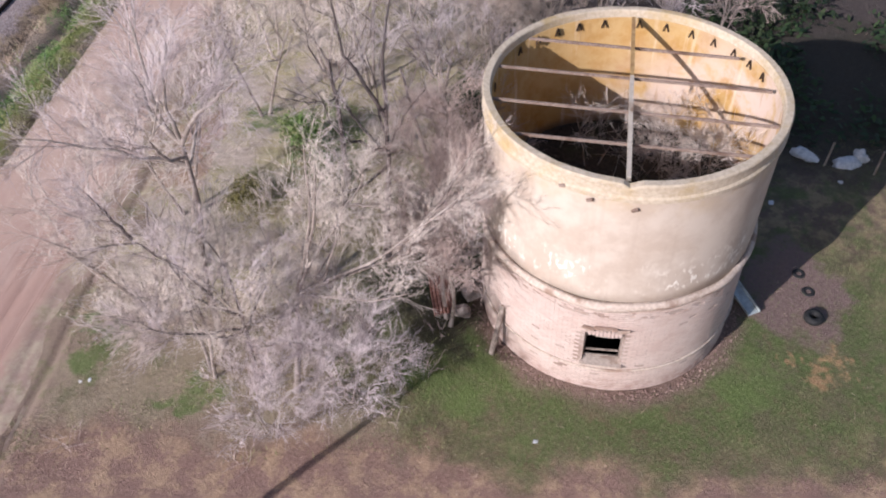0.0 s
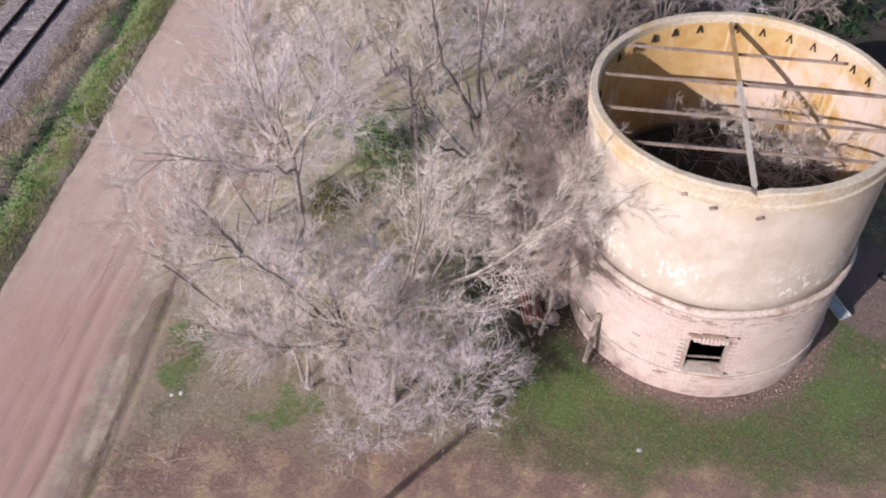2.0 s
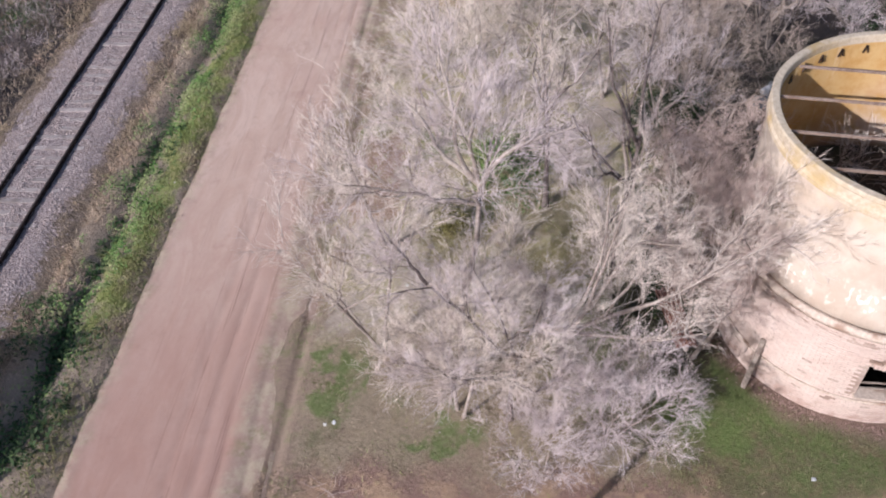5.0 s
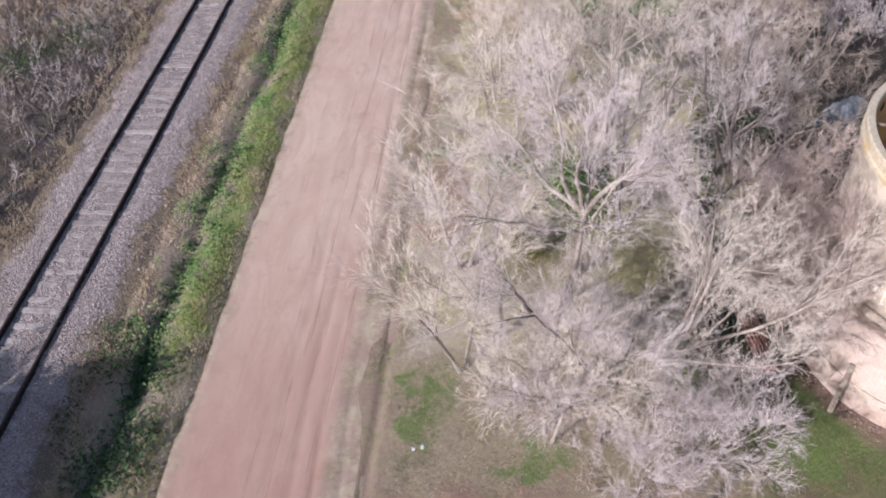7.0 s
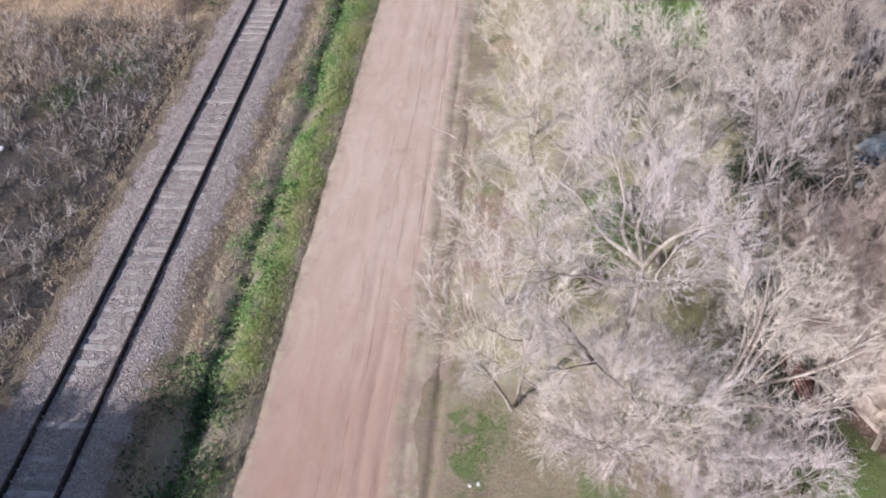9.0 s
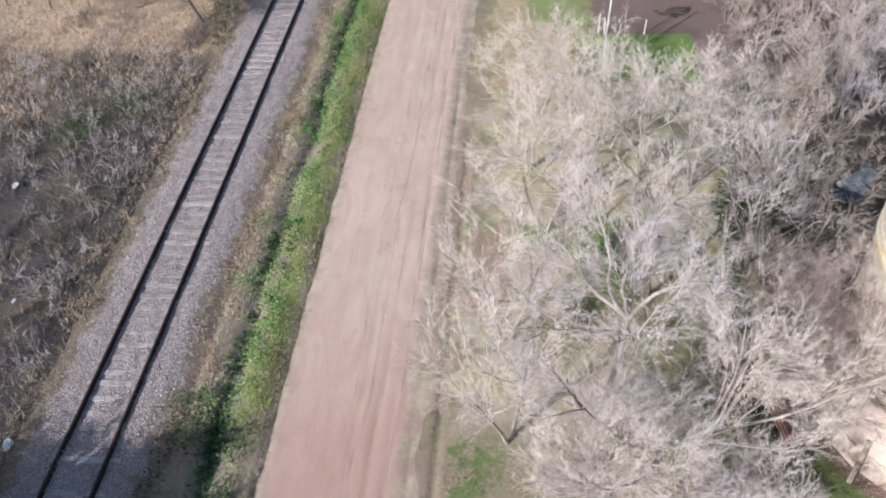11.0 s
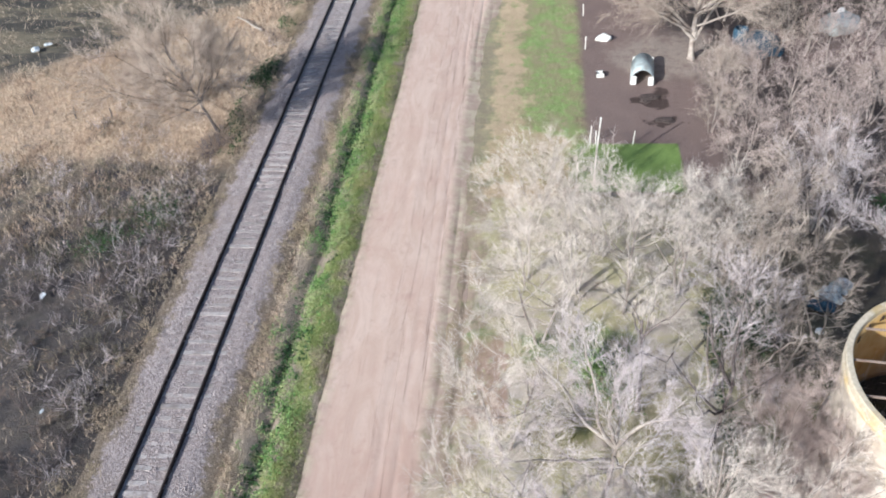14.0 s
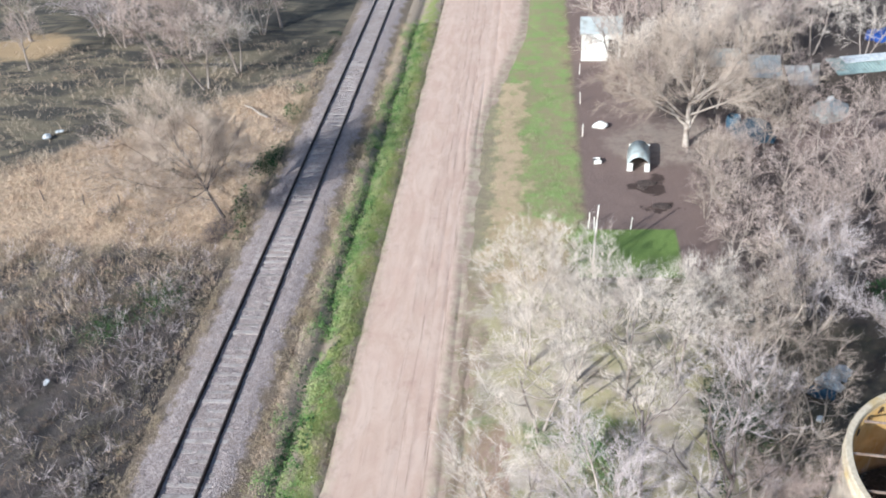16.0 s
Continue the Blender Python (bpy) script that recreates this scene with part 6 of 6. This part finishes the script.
# ---- the pen beside the lane ----
hut = thing("arched_shelter", (21.95, 32.0, 0.0), "low arched animal shelter of pale sheet metal", "animal shelter", rz=-6)
bm = bmesh.new()
n = 20
rows = []
for y in (0.0, 2.3):
    for r_ in (0.74, 0.71):
        rows.append([bm.verts.new((r_ * math.cos(math.pi * i / n), y, 0.15 + (r_ + 0.18) * math.sin(math.pi * i / n))) for i in range(n + 1)])
for a, b in ((0, 2), (1, 3), (0, 1), (2, 3)):
    for i in range(n):
        bm.faces.new((rows[a][i], rows[a][i + 1], rows[b][i + 1], rows[b][i]))
part("roof", bm, ZINC, hut, "curved zinc roof", smooth=True)
for s in (-1, 1):
    part("side_wall", boxed(0.05, 2.3, 0.24, pose(s * 0.72, 1.15, 0.10), 0.01), WHITE, hut)
    part("front_board", boxed(0.34, 0.05, 0.62, pose(s * 0.54, -0.02, 0.30), 0.01), WHITE, hut, "whitewashed front board")
part("back_wall", boxed(1.36, 0.05, 0.8, pose(0, 2.26, 0.4), 0.01), WHITE, hut)

for i, (x, y, h, l) in enumerate(((18.38, 25.3, 1.5, 2), (18.68, 25.2, 1.2, -2), (20.86, 25.2, 1.15, 3), (18.3, 22.2, 1.0, 0), (18.55, 36.9, 1.3, 1), (18.6, 42.2, 1.2, -2), (18.8, 47.6, 1.2, 1))):
    ob = part("fence_post", boxed(0.065, 0.065, h * 0.85, pose(0, 0, h * 0.42 - 0.1, 0, l, 0), 0.012), WHITE_POST)
    ob.location = (x, y, 0)
    tagged(ob, "white painted timber fence post", "fence post", "pen fence posts")
    if i in (2, 3):
        tagged(ob, "short white post, slightly leaning")
crate = thing("small_crate", (19.35, 33.2, 0.0), "small open white box on trodden soil", "box", rz=5)
for s in (-1, 1):
    part("side", boxed(0.5, 0.04, 0.28, pose(0, s * 0.2, 0.14), 0.008), WHITE, crate)
    part("end", boxed(0.04, 0.36, 0.28, pose(s * 0.23, 0, 0.14), 0.008), DARK_WOOD, crate)
boulder = part("white_boulder", lumpy((0.55, 0.28, 0.3), 21, 0.35, 3), WHITE, smooth=True)
boulder.location = (19.9, 38.3, 0.12)
tagged(boulder, "white rounded sack lying by the fence", "sack")
for x, y, s in ((22.3, 30.4, 0.55), (23.0, 27.7, 0.5), (22.0, 29.9, 0.3)):
    ob = part("ash_heap", lumpy((s * 1.1, 0.8 * s, 0.07), int(x * 7), 0.5, 2), ASH)
    ob.location = (x, y, 0.03)
    tagged(ob, "low dark heap of ash and dung", "heap", "heaps in the pen")
pole = thing("slim_pole", (18.4, 21.4, 0), "slim pale timber pole beside the pen", "pole")
part("shaft", joined("shaft", [tubes(np.array([[(0, 0, -0.2), (0.04, 0.05, 2.0), (0.16, 0.1, 4.1)]]), np.array([[0.06, 0.055, 0.04]]), 8)]), WHITE_POST, pole)


road_pole = thing("utility_pole", (13.1, -14.2, 0), "tall timber utility pole at the lane's edge", "pole")
part("shaft", joined("shaft", [tubes(np.array([[(0, 0, -0.3), (0, 0, 4.0), (0.02, 0, 8.2)]]), np.array([[0.14, 0.12, 0.10]]), 10)]), TIMBER, road_pole, smooth=True)
part("crossarm", boxed(1.4, 0.09, 0.11, pose(0, 0, 7.8, 0, 0, 30), 0.01), TIMBER, road_pole)


# ---- sheds beyond ----
shed = thing("whitewashed_shed", (20.7, 51.6, 0), "small whitewashed shed behind bare branches", "shed", rz=-3)
for m, sx, sy in ((pose(0, -1.4, 1.2), 3.2, 0.15), (pose(0, 1.4, 1.2), 3.2, 0.15), (pose(-1.52, 0, 1.2), 0.15, 2.65), (pose(1.52, 0, 1.2), 0.15, 2.65)):
    part("wall", boxed(sx, sy, 2.4, m, 0.01), WHITE, shed)
part("roof", boxed(3.5, 3.2, 0.06, pose(0, 0, 2.52, 6, 0, 0), 0.01), ROOF, shed, "pale sheet roof")
part("door", boxed(0.8, 0.05, 1.9, pose(1.0, -1.5, 0.95), 0.01), DARK_WOOD, shed)


def shack(x, y, sx, sy, h, rz, roof, wall, label, tilt=6.0):
    ob = thing("shack", (x, y, 0), label, "shed", "shacks beyond the pen", rz)
    for m, ax, ay in ((pose(0, -sy / 2, h / 2), sx, 0.08), (pose(0, sy / 2, h / 2), sx, 0.08), (pose(-sx / 2, 0, h / 2), 0.08, sy - 0.1), (pose(sx / 2, 0, h / 2), 0.08, sy - 0.1)):
        part("wall", boxed(ax, ay, h, m, 0.01), wall, ob)
    k = max(2, round(sx / 1.0))
    for i in range(k):
        bm = bmesh.new()
        w, nn = sx / k + 0.08, 12
        for dz in (0.0, -0.015):
            g = [[bm.verts.new((-sx / 2 + (i + 0.5) * sx / k - w / 2 + w * a / nn, yy * (sy / 2 + 0.2), 0.02 * math.sin(a * 2.1) + dz)) for a in range(nn + 1)] for yy in (-1, 1)]
            for a in range(nn):
                bm.faces.new((g[0][a], g[0][a + 1], g[1][a + 1], g[1][a]))
        bmesh.ops.transform(bm, matrix=pose(0, 0, h + 0.06 + 0.02 * (i % 2) + math.tan(radians(tilt)) * sy / 2, tilt, 0, 0), verts=bm.verts)
        part("roof_sheet", bm, roof, ob)
    return ob


shack(32.2, 43.6, 2.2, 3.0, 1.9, -8, ROOF, DARK_WOOD, "low shack with a pale sheet roof among branches")
shack(34.4, 42.4, 1.6, 2.4, 1.7, -4, WHITE, DARK_WOOD, "small lean-to with whitish roof boards")
shack(29.6, 45.4, 2.4, 2.4, 1.9, -6, ROOF, DARK_WOOD, "weathered shack with grey roof sheets")
shack(39.8, 43.6, 6.0, 2.0, 2.0, 10, TEAL, DARK_WOOD, "dark timber shack under faded green roofing")
tarp = part("roof_cover", boxed(5.0, 1.0, 0.03, pose(40.2, 44.3, 2.36, 6, 0, 10), 0.01), PLASTIC)
tagged(tarp, "white plastic sheeting laid over the shack roof", "sheeting")
for x, y, sx, sy, mat, lab in ((36.4, 45.0, 0.6, 1.6, WHITE, "white board leaning among scrap"), (35.7, 45.4, 1.2, 0.5, WHITE, "white board leaning among scrap")):
    ob = part("white_board", boxed(sx, 0.05, sy, pose(0, 0, sy / 2 - 0.03, -14, 0, 12), 0.01), mat)
    ob.location = (x, y, 0)
    tagged(ob, lab, "board", "white boards")
cloth = part("hanging_cloth", lumpy((0.35, 0.1, 0.75), 9, 0.4, 3), PLASTIC, smooth=True)
cloth.location = (36.2, 40.4, 0.41)
tagged(cloth, "white cloth draped beside the shack", "cloth")
drum_b = part("water_barrel", drum([(0.45, 0.0), (0.5, 0.4), (0.5, 0.8), (0.45, 1.1), (0.38, 1.1), (0.38, 0.05)], 24), BLUE_DARK, smooth=True)
drum_b.location = (29.0, 37.6, 0)
tagged(drum_b, "dark blue plastic barrel among branches", "barrel")
heap = part("blue_tarpaulin", lumpy((1.2, 0.8, 0.6), 17, 0.4, 3), BLUE, smooth=True)
heap.location = (44.0, 53.4, 0.25)
tagged(heap, "bright blue tarpaulin over a heap", "tarpaulin")

pond = part("blue_sheeting", lumpy((1.4, 1.9, 0.4), 41, 0.35, 3), BLUE_DARK, smooth=True)
pond.matrix_basis = pose(30.3, 37.0, 0.1, 0, 0, -15)
tagged(pond, "dark blue plastic sheeting over a low heap among branches", "sheeting")
veil = part("pale_sheeting", lumpy((1.5, 1.2, 0.7), 42, 0.3, 3), ZINC, smooth=True)
veil.matrix_basis = pose(36.0, 39.4, 0.35, 0, 0, 35)
tagged(veil, "pale grey-green plastic sheeting bundled over scrap", "sheeting")

# sleepers, last
sleeper_mesh = bpy.data.meshes.new("sleeper")
bm = boxed(2.7, 0.24, 0.14, None, 0.015)
bm.to_mesh(sleeper_mesh)
bm.free()
sleeper_mesh.materials.append(SLEEPER)
sl = random.Random(9)
for i in range(150):
    ob = new("sleeper", sleeper_mesh)
    ob.parent = track
    ob.matrix_basis = pose(sl.gauss(0, 0.03), -10 + 0.62 * i + sl.gauss(0, 0.025), 0.087 + max(-0.02, min(0.014, sl.gauss(0, 0.012))), 0, 0, sl.gauss(0, 1.2))
for m in named_bricks:
    ob = new("brick", brick_mesh)
    ob.parent = tower
    ob.matrix_basis = m
